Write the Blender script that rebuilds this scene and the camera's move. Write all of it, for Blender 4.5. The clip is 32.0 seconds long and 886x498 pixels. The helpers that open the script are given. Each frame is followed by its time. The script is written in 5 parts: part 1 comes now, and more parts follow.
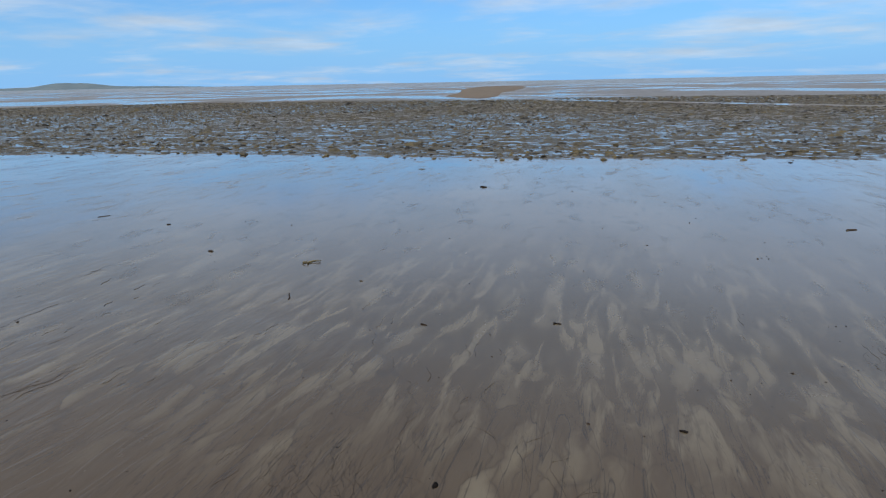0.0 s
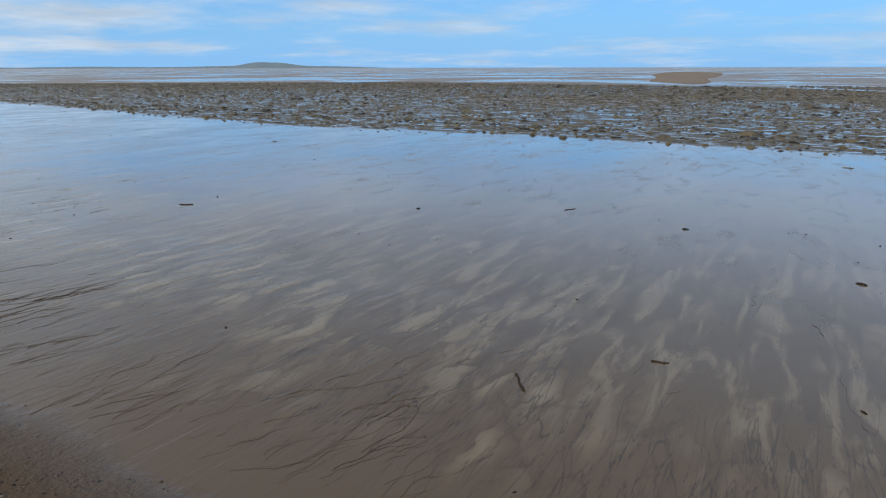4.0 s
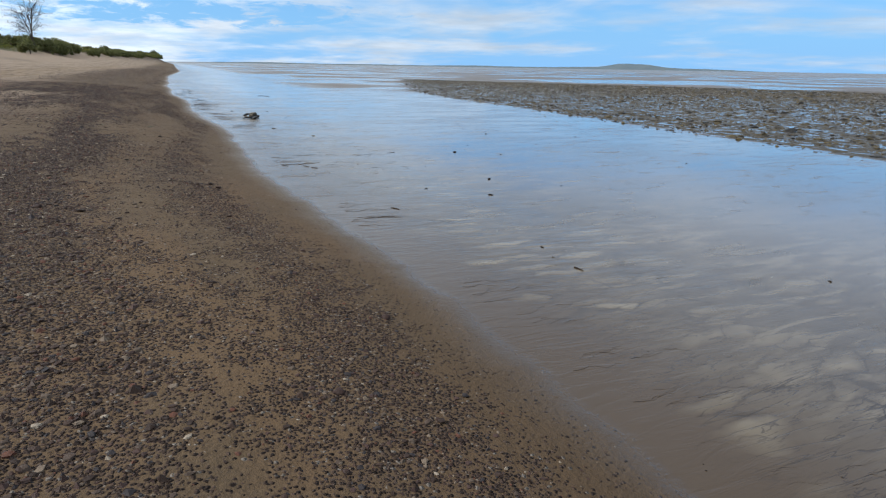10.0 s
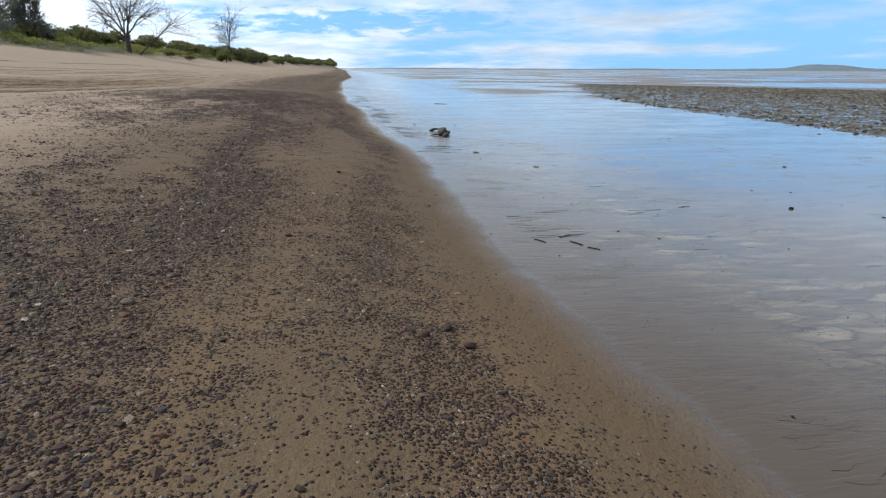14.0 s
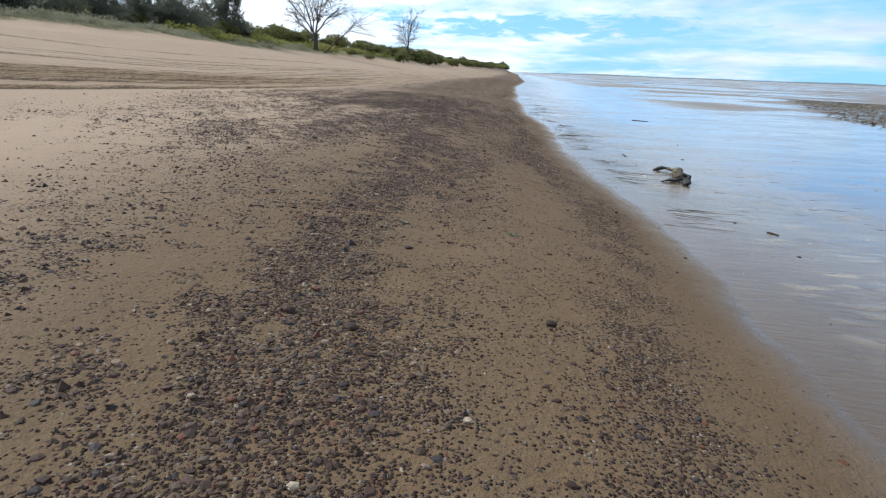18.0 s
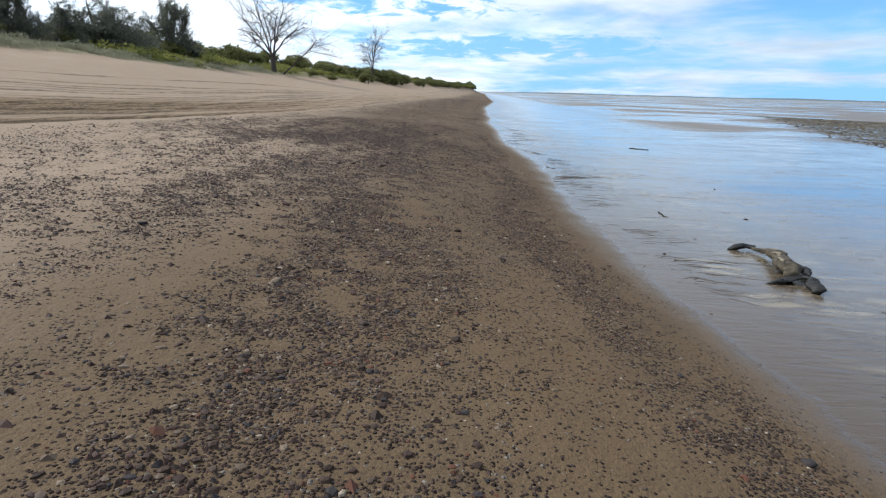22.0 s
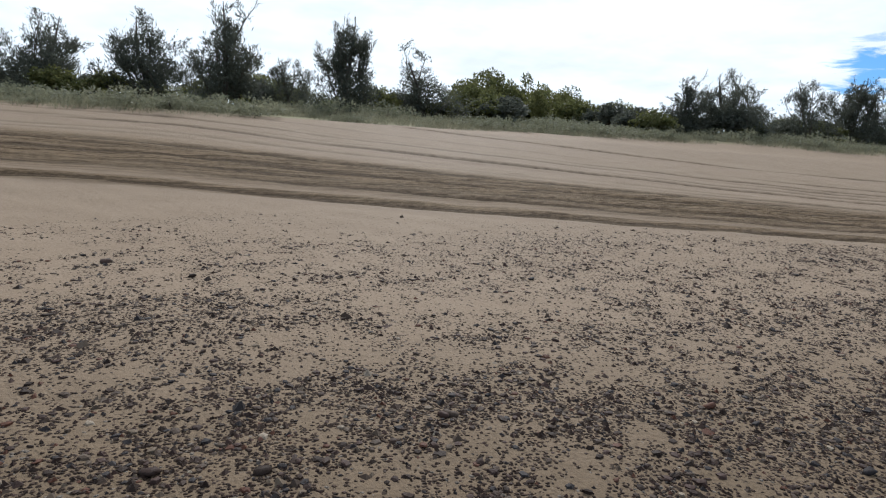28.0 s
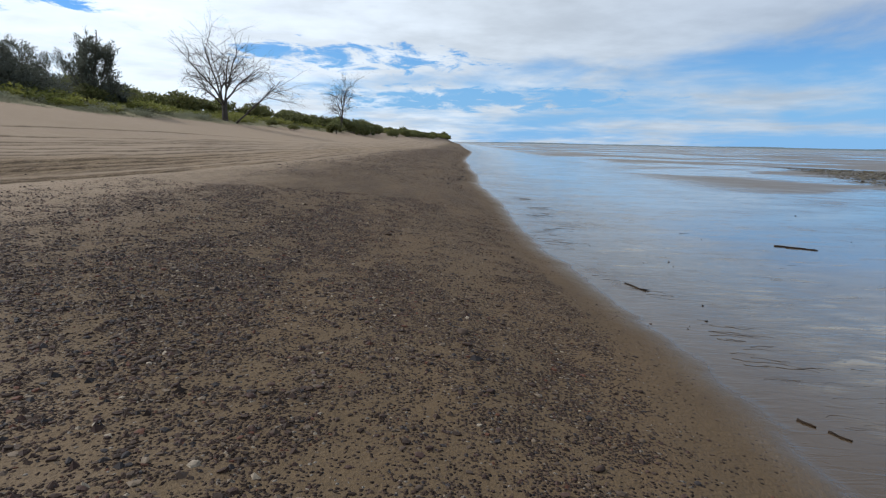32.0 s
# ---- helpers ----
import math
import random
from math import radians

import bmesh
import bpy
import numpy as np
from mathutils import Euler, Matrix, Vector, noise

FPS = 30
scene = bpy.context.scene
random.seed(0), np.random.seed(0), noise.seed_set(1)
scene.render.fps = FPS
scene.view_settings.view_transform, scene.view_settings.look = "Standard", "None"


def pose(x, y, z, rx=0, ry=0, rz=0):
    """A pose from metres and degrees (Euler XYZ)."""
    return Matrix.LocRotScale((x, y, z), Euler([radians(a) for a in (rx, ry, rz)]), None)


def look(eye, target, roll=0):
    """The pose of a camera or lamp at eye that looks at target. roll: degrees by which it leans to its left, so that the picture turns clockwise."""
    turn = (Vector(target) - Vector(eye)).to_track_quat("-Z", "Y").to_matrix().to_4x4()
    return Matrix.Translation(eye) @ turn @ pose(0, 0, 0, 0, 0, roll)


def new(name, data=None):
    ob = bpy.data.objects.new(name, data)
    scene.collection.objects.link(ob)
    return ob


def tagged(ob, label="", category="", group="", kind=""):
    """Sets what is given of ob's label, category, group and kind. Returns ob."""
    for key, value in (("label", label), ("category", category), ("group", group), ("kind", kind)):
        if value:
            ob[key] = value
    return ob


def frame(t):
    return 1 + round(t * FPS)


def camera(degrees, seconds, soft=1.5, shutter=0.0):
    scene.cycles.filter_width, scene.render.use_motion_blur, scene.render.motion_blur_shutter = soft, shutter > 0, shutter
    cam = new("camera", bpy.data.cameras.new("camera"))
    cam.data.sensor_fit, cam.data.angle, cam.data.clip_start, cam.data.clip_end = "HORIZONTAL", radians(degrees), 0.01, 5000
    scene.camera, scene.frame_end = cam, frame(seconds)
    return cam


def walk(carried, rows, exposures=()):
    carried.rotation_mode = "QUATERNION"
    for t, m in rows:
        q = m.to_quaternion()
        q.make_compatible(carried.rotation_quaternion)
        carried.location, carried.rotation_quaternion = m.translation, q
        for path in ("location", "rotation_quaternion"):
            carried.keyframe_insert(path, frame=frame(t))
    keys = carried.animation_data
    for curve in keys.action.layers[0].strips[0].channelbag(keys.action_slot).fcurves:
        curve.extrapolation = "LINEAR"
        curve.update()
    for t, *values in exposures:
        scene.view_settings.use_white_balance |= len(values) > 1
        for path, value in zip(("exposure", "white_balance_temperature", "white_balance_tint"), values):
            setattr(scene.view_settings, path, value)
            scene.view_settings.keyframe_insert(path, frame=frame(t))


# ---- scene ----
# camera: time, place, heading (degrees clockwise from +y, which runs along the shore), downward tilt, lean
cam = camera(73.7, 32.0, soft=1.2)
PATH = [
    (0.0, -0.000, 0.000, 1.656, 74.17, 15.77, -1.10),
    (0.5, 0.151, 0.561, 1.614, 77.87, 16.26, -0.81),
    (1.0, 0.251, 1.245, 1.596, 78.48, 16.19, -0.54),
    (1.5, 0.254, 1.862, 1.574, 75.31, 16.03, -0.15),
    (2.0, 0.242, 2.482, 1.549, 70.09, 16.22, -0.39),
    (2.5, 0.179, 3.080, 1.528, 62.51, 15.88, -0.81),
    (3.0, 0.149, 3.627, 1.509, 58.92, 16.10, -0.90),
    (3.5, 0.125, 4.092, 1.498, 58.84, 16.64, -0.61),
    (4.0, 0.094, 4.544, 1.496, 59.11, 17.07, -0.11),
    (4.5, 0.042, 5.047, 1.503, 56.56, 17.02, 0.45),
    (5.0, -0.038, 5.614, 1.521, 51.58, 16.43, 0.78),
    (5.5, -0.091, 6.151, 1.528, 46.52, 16.13, 1.51),
    (6.0, -0.150, 6.756, 1.538, 44.44, 16.53, 1.21),
    (6.5, -0.230, 7.321, 1.536, 39.44, 16.59, 0.80),
    (7.0, -0.255, 7.846, 1.531, 36.93, 16.84, 0.19),
    (7.5, -0.337, 8.416, 1.561, 35.65, 16.98, 0.26),
    (8.0, -0.411, 8.944, 1.572, 31.88, 16.96, 0.24),
    (8.5, -0.420, 9.531, 1.554, 30.98, 17.20, 0.03),
    (9.0, -0.452, 10.108, 1.551, 28.85, 17.04, -0.07),
    (9.5, -0.435, 10.642, 1.553, 27.30, 17.09, 0.78),
    (10.0, -0.405, 11.234, 1.566, 26.72, 17.18, 0.97),
    (10.5, -0.398, 11.808, 1.551, 23.90, 17.10, 1.62),
    (11.0, -0.358, 12.360, 1.527, 22.58, 17.31, 1.60),
    (11.5, -0.371, 12.859, 1.555, 20.86, 17.13, 1.11),
    (12.0, -0.365, 13.417, 1.547, 19.27, 17.16, 1.72),
    (12.5, -0.361, 14.039, 1.539, 18.66, 17.55, 1.71),
    (13.0, -0.411, 14.591, 1.544, 16.23, 17.35, 1.10),
    (13.5, -0.415, 15.125, 1.512, 14.82, 17.11, 1.05),
    (14.0, -0.403, 15.686, 1.513, 11.96, 16.95, 0.29),
    (14.5, -0.359, 16.240, 1.502, 9.24, 17.08, 1.17),
    (15.0, -0.324, 16.828, 1.499, 7.57, 17.11, 1.23),
    (15.5, -0.292, 17.448, 1.498, 7.16, 17.19, 1.32),
    (16.0, -0.287, 18.059, 1.498, 6.60, 17.27, 1.48),
    (16.5, -0.335, 18.619, 1.499, 4.46, 17.28, 1.76),
    (17.0, -0.453, 19.144, 1.495, 0.19, 17.13, 2.39),
    (17.5, -0.499, 19.659, 1.503, -2.35, 17.19, 2.48),
    (18.0, -0.576, 20.204, 1.535, -3.28, 16.89, 2.15),
    (18.5, -0.654, 20.762, 1.536, -5.86, 16.26, 2.06),
    (19.0, -0.601, 21.325, 1.490, -6.53, 16.26, 1.58),
    (19.5, -0.645, 21.806, 1.510, -6.43, 16.26, 1.60),
    (20.0, -0.667, 22.284, 1.536, -6.24, 16.36, 1.72),
    (20.5, -0.658, 22.796, 1.549, -5.79, 16.20, 1.07),
    (21.0, -0.657, 23.311, 1.561, -3.94, 16.09, 1.44),
    (21.5, -0.643, 23.815, 1.581, -1.74, 15.83, 1.92),
    (22.0, -0.611, 24.317, 1.577, -0.46, 15.00, 1.52),
    (22.5, -0.557, 24.845, 1.545, 0.93, 14.40, 2.03),
    (23.0, -0.493, 25.423, 1.562, 3.01, 13.91, 2.20),
    (23.5, -0.550, 25.976, 1.605, 3.00, 12.93, 2.11),
    (24.0, -0.567, 26.488, 1.605, -0.70, 11.55, 1.53),
    (24.5, -0.612, 26.994, 1.613, -9.44, 10.25, 0.63),
    (25.0, -0.693, 27.453, 1.620, -21.47, 10.08, -0.33),
    (25.5, -0.768, 27.855, 1.620, -34.25, 9.46, -1.43),
    (26.0, -0.851, 28.272, 1.604, -52.99, 8.68, -0.27),
    (26.5, -0.942, 28.734, 1.600, -62.41, 8.67, 3.42),
    (27.0, -1.001, 29.181, 1.591, -72.72, 8.41, 4.64),
    (27.5, -1.010, 29.638, 1.584, -76.07, 8.37, 4.18),
    (28.0, -0.977, 30.101, 1.580, -73.32, 8.54, 3.70),
    (28.5, -0.911, 30.567, 1.579, -65.36, 8.87, 3.40),
    (29.0, -0.836, 31.038, 1.581, -55.54, 9.75, 3.05),
    (29.5, -0.751, 31.497, 1.580, -44.80, 9.67, 3.10),
    (30.0, -0.692, 31.966, 1.572, -37.99, 9.61, 2.30),
    (30.5, -0.593, 32.438, 1.582, -23.71, 9.13, 2.06),
    (31.0, -0.567, 32.945, 1.588, -10.30, 8.75, 0.85),
    (31.5, -0.589, 33.427, 1.564, -2.35, 9.14, 0.69),
    (32.0, -0.581, 33.925, 1.508, 1.77, 10.30, 1.21),
]


def aim(x, y, z, heading, tilt, lean):
    a, p = radians(heading), radians(tilt)
    return look((x, y, z), (x + math.sin(a) * math.cos(p), y + math.cos(a) * math.cos(p), z - math.sin(p)), lean)


walk(cam, [(t, aim(*row)) for t, *row in PATH], [(t, stops, 6150, 10) for t, stops in ((0.0, 0.0), (6.0, 0.05), (9.0, 0.12), (13.0, 0.22), (16.5, 0.45), (19.0, 0.55), (21.0, 0.48), (23.0, 0.22), (24.0, 0.03), (25.0, -0.05), (26.0, -0.04), (28.5, -0.07), (30.0, 0.08), (31.0, 0.0), (32.0, -0.1))])

# ---- light ----
SUN_HEADING, SUN_HEIGHT = -72.0, 41.0
sky_sun = (math.sin(radians(SUN_HEADING)) * math.cos(radians(SUN_HEIGHT)), math.cos(radians(SUN_HEADING)) * math.cos(radians(SUN_HEIGHT)), math.sin(radians(SUN_HEIGHT)))
lamp = bpy.data.lights.new("sun", "SUN")
lamp.energy, lamp.angle, lamp.color = 2.9, radians(1.2), (1.0, 0.97, 0.93)
sun = new("sun", lamp)
sun.matrix_world = look((0, 0, 60), tuple(-60 * c + d for c, d in zip(sky_sun, (0, 0, 60))))


def node(tree, kind, inputs=(), **attrs):
    n = tree.nodes.new(kind)
    for k, v in attrs.items():
        setattr(n, k, v)
    for k, v in dict(inputs).items():
        if isinstance(v, bpy.types.NodeSocket):
            tree.links.new(v, n.inputs[k])
        else:
            n.inputs[k].default_value = v
    return n


def math_node(tree, op, a, b=0.0, clamp=False):
    return node(tree, "ShaderNodeMath", {0: a, 1: b}, operation=op, use_clamp=clamp).outputs[0]


def ramp(tree, fac, low, high, out_low=0.0, out_high=1.0):
    return node(tree, "ShaderNodeMapRange", {"Value": fac, "From Min": low, "From Max": high, "To Min": out_low, "To Max": out_high}, interpolation_type="SMOOTHSTEP").outputs[0]


def mix(tree, fac, a, b):
    n = tree.nodes.new("ShaderNodeMix")
    n.data_type = "RGBA"
    for socket, v in ((n.inputs[0], fac), (n.inputs[6], a), (n.inputs[7], b)):
        if isinstance(v, bpy.types.NodeSocket):
            tree.links.new(v, socket)
        elif isinstance(v, (tuple, list)):
            socket.default_value = (*v[:3], 1.0)
        else:
            socket.default_value = v
    return n.outputs[2]


def noise_at(tree, place, scale, detail=4.0, rough=0.55, stretch=None, warp=0.0):
    if stretch:
        place = node(tree, "ShaderNodeMapping", {"Vector": place, "Scale": stretch}).outputs[0]
    return node(tree, "ShaderNodeTexNoise", {"Vector": place, "Scale": scale, "Detail": detail, "Roughness": rough, "Distortion": warp}).outputs[0]


world = bpy.data.worlds.new("sky")
scene.world = world
world.use_nodes = True
wt = world.node_tree
wt.nodes.clear()
sky = node(wt, "ShaderNodeTexSky", sky_type="NISHITA", sun_disc=False, sun_elevation=radians(SUN_HEIGHT), sun_rotation=radians(SUN_HEADING), altitude=0.0, air_density=1.0, dust_density=0.2, ozone_density=1.0)
way = node(wt, "ShaderNodeTexCoord").outputs["Generated"]
parts = node(wt, "ShaderNodeSeparateXYZ", {0: way})
# cloud sheet: the direction laid out on a plane high overhead
lift = math_node(wt, "ADD", math_node(wt, "MAXIMUM", parts.outputs[2], 0.0), 0.10)
sheet = node(wt, "ShaderNodeCombineXYZ", {0: math_node(wt, "DIVIDE", parts.outputs[0], lift), 1: math_node(wt, "DIVIDE", parts.outputs[1], lift), 2: 0.0}).outputs[0]
big = noise_at(wt, sheet, 0.45, 4.0, 0.55, warp=0.3)
fine = noise_at(wt, sheet, 1.15, 8.0, 0.6, (1.0, 0.75, 1.0), warp=0.3)
# thicker towards the sun, thinner out to sea
toward = node(wt, "ShaderNodeVectorMath", {0: way, 1: (math.sin(radians(SUN_HEADING)), math.cos(radians(SUN_HEADING)), 0.15)}, operation="DOT_PRODUCT").outputs["Value"]
bias = ramp(wt, toward, -0.7, 0.95, -0.03, 0.12)
bias = math_node(wt, "ADD", bias, ramp(wt, parts.outputs[2], 0.05, 0.24, 0.0, 0.24))
wisp = noise_at(wt, sheet, 3.2, 8.0, 0.65, (1.0, 0.7, 1.0), warp=0.5)
# a few blue gaps in the sheet over the dune
azimuth = math_node(wt, "ARCTAN2", parts.outputs[0], parts.outputs[1])
for gap_head, gap_lift, gap_wide, gap_tall, gap_deep in ((-38.6, 9.2, 3.6, 2.1, 0.29), (-31.5, 10.2, 3.6, 0.7, 0.26), (-7.0, 7.5, 9.5, 1.1, 0.28), (-23.0, 11.5, 9.0, 2.2, 0.14), (4.0, 4.0, 12.0, 0.9, 0.16)):
    across = math_node(wt, "DIVIDE", math_node(wt, "SUBTRACT", azimuth, radians(gap_head)), radians(gap_wide))
    upward = math_node(wt, "DIVIDE", math_node(wt, "SUBTRACT", parts.outputs[2], math.sin(radians(gap_lift))), math.sin(radians(gap_tall)))
    reach = math_node(wt, "ADD", math_node(wt, "MULTIPLY", across, across), math_node(wt, "MULTIPLY", upward, upward))
    bias = math_node(wt, "SUBTRACT", bias, ramp(wt, math_node(wt, "ADD", reach, math_node(wt, "MULTIPLY", wisp, 9.0)), 4.0, 6.4, gap_deep, 0.0))
cover = math_node(wt, "ADD", math_node(wt, "ADD", math_node(wt, "MULTIPLY", big, 0.6), math_node(wt, "MULTIPLY", fine, 0.4)), bias)
cloud = math_node(wt, "MULTIPLY", ramp(wt, cover, 0.44, 0.65), ramp(wt, toward, -0.6, 0.5, 0.72, 1.0))
glow = ramp(wt, toward, -0.2, 1.0, 7.2, 12.5)
glow = math_node(wt, "MULTIPLY", glow, ramp(wt, noise_at(wt, sheet, 1.1, 6.0, 0.6), 0.3, 0.7, 0.8, 1.06))
white = node(wt, "ShaderNodeVectorMath", {0: (0.91, 0.985, 1.05), "Scale": glow}, operation="SCALE").outputs[0]
blue = node(wt, "ShaderNodeVectorMath", {0: sky.outputs[0], 1: (0.46, 0.83, 1.28)}, operation="MULTIPLY").outputs[0]
haze = ramp(wt, parts.outputs[2], -0.02, 0.22)
blue = mix(wt, haze, (2.65, 5.25, 8.5), blue)
both = mix(wt, cloud, blue, white)
back = node(wt, "ShaderNodeBackground", {"Color": both, "Strength": 0.10})
wt.links.new(back.outputs[0], node(wt, "ShaderNodeOutputWorld").inputs[0])


# ---- shape of the ground ----
def shore_x(y):
    """Where the wet flat meets the beach, along the shore."""
    return 1.1 + np.interp(y, [-200, -40, 50, 82, 119, 200, 414, 470, 700, 3000], [-6, 0, 0, 1.4, 4.8, 8.5, 19, 14, -60, -1500]) + 0.12 * np.sin(np.asarray(y) * 0.55) * np.exp(-((np.asarray(y) - 20) / 60.0) ** 2)


PROFILE_U = [-3000, -300, -60, -36, -29, -25, -21.5, -19, -14.6, -10, -8.7, -6.5, -4, -2.3, -1.5, -0.7, 0.0, 0.9, 2.4, 12, 60, 200, 5000]
PROFILE_Z = [5, 5, 5, 4.6, 4.1, 3.4, 2.55, 2.15, 1.5, 0.86, 0.73, 0.6, 0.5, 0.38, 0.31, 0.2, 0.09, 0.05, 0.0, -0.12, -0.25, -0.32, -0.35]
rng = np.random.default_rng(7)


def ripple(x, y, seed, scale):
    """A cheap smooth random field, about -1 to 1."""
    r = np.random.default_rng(seed)
    out = np.zeros(np.broadcast(x, y).shape)
    for _ in range(7):
        a, k, p = r.uniform(0, 6.283), r.uniform(0.6, 1.8) * scale, r.uniform(0, 6.283)
        out = out + np.sin((x * math.cos(a) + y * math.sin(a)) * k + p)
    return out / 3.5


def foot(y):
    """How far the plants at the foot of the dune stand back from the beach."""
    return np.interp(y, [28, 34, 44, 52, 60, 75, 105, 160], [-2.3, 0, 3.4, 3.0, 2.0, 2.5, 6.0, 3.0])


def ground_z(x, y):
    x, y = np.asarray(x, float), np.asarray(y, float)
    u = x - shore_x(y)
    # the beach narrows towards the point
    back = np.interp(y, [65, 105, 160, 220], [0, 3.5, 1.5, 0]) * np.clip((-u - 8) / 8, 0, 1)
    z = np.interp(np.where(u < 0, (u + back) * np.interp(y, [150, 300, 414], [1.0, 1.6, 3.2]), u), PROFILE_U, PROFILE_Z)
    # the dune is lower where the walk begins and ends, higher further along
    z = np.where(z > 2.2, 2.2 + (z - 2.2) * np.interp(y, [0, 28, 48, 80, 700], [0.35, 0.38, 0.6, 0.95, 1.0]), z)
    near = np.exp(-np.maximum(0, np.abs(y - 22) - 60) / 60.0)
    dry = 1 / (1 + np.exp(np.clip((u + 0.5) * 4, -30, 30)))
    z = z + dry * near * (0.012 * ripple(x, y, 3, 2.2) + 0.006 * ripple(x, y, 4, 7.0))
    z = z + (1 - dry) * near * np.clip(u, 0, 1) * 0.0015 * ripple(x, y * 3, 5, 2.0)
    dune = np.clip((-u - 20) / 6, 0, 1)
    z = z + dune * (0.16 * ripple(x, y, 6, 0.22) + 0.08 * ripple(x, y, 8, 0.9))
    z = z + np.clip((-u - 13) / 6, 0, 1) * np.interp(y, [18, 28, 60, 80], [0.0, 0.24, 0.3, 0.0])
    cut, churn = ruts(x, y)
    return z + near * (cut + churn * (0.012 * ripple(x * 3, y, 9, 3.0) + 0.008 * ripple(x * 2, y, 10, 11.0)))


def drift(y):
    """The wheel tracks bear towards the water as they run on."""
    return np.interp(y, [-10, 20, 28.4, 31, 34, 37, 40, 46, 53, 80], [-2.6, -2.2, -1.4, -0.8, -0.3, 0.2, 0.75, 1.6, 2.1, 2.4])


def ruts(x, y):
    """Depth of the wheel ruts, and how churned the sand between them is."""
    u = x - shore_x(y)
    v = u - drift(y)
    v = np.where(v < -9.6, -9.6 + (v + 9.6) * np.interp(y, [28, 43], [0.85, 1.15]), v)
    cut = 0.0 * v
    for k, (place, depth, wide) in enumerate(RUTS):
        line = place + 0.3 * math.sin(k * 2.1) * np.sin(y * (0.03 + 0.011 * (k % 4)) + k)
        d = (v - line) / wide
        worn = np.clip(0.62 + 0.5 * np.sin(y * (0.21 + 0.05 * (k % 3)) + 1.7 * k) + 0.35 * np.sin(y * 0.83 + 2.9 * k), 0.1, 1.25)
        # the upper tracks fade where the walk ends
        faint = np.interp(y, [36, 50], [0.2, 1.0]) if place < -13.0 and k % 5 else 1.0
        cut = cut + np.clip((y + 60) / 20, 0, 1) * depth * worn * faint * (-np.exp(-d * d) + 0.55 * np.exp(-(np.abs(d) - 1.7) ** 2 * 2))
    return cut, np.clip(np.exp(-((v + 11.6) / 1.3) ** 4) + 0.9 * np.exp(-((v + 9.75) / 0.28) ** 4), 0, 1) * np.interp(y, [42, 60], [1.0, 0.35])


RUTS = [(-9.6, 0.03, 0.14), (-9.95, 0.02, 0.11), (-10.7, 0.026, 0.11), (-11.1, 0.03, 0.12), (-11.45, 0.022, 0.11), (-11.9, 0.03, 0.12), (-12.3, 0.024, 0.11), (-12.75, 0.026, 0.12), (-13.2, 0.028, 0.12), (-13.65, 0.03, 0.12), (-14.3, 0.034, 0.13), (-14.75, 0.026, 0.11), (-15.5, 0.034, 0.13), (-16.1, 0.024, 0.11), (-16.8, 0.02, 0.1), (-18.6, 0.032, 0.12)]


def pebble_density(x, y):
    """How thickly pebbles lie: stripes along the shore, broken into drifts and clusters."""
    u = x - shore_x(y)
    w = u + 0.14 * np.sin(y * 0.37 + 1.0) + 0.07 * np.sin(y * 1.1)
    band = np.interp(w, [-9.6, -8.9, -7.5, -6.0, -4.5, -2.6, -2.1, -1.75, -1.45, -1.15, -0.88, -0.62, -0.42, -0.25, 0.0, 0.2], [0.0, 0.2, 0.5, 0.6, 0.85, 1.1, 0.95, 0.45, 0.22, 0.32, 0.9, 0.8, 0.25, 0.07, 0.03, 0.0])
    along = np.interp(y, [5, 13, 20.3, 22.5, 24, 25.6, 27, 28.4, 30, 32, 34.6, 36.6, 42, 110], [1.3, 1.5, 1.5, 1.1, 0.5, 0.55, 0.85, 1.3, 1.3, 1.1, 1.25, 1.4, 1.15, 1.0])
    patch = 0.35 * ripple(x, y * 0.4, 51, 1.7) + 0.5 * ripple(x, y * 0.6, 52, 3.7) + 0.5 * ripple(x, y, 53, 9.0) + 0.45 * ripple(x, y, 54, 24.0)
    ridge = 0.85 * np.exp(-((u + 2.45 + 0.3 * np.sin(y * 0.3)) / 0.3) ** 2) * np.interp(y, [20, 23, 34, 40], [0, 1, 1, 0])
    # dark wet shingle along the water's edge
    rim = 0.8 * np.exp(-((u + 0.62 + 0.12 * np.sin(y * 0.9)) / 0.24) ** 2) * np.interp(y, [22.5, 24.5, 33, 36], [0, 1, 1, 0])
    clean = np.interp(y, [23, 25, 28.2, 29.8], [0.0, 1.0, 1.0, 0.0]) * np.interp(u, [-8.5, -6.8, -5.6, -4.6], [1, 1, 0.5, 0])
    band = np.maximum(band, np.interp(y, [29, 33, 44, 60], [0, 0.6, 0.7, 0.5]) * np.interp(w, [-2.2, -1.8, -0.95, -0.7], [0, 1, 1, 0]))
    band = band * np.clip((u - drift(y) + 9.4) * 2, 0.05, 1)
    # the upper beach is barer where the wheel tracks come near
    band = band * (1 - np.interp(y, [23.0, 25, 28, 31, 35, 37], [0, 0.5, 0.38, 0.35, 0.35, 0]) * np.interp(u, [-3.3, -2.7], [1, 0]))
    thin = np.interp(y, [19, 23, 30, 36], [0.35, 0.06, 0.1, 0.25])
    return np.clip(band * along * np.clip(0.8 + 0.95 * patch, thin, 1.8) + (ridge + rim) * np.clip(0.8 + 0.7 * patch, 0.1, 1.6) - 0.15 * clean, 0.0, 1.4)


def reef_edge(y):
    return np.interp(y, [-60, -30, -6, 4, 10, 17, 30, 42, 50, 86], [17, 15.5, 15.0, 13.9, 14.2, 13.0, 14.2, 15.4, 16.6, 31])


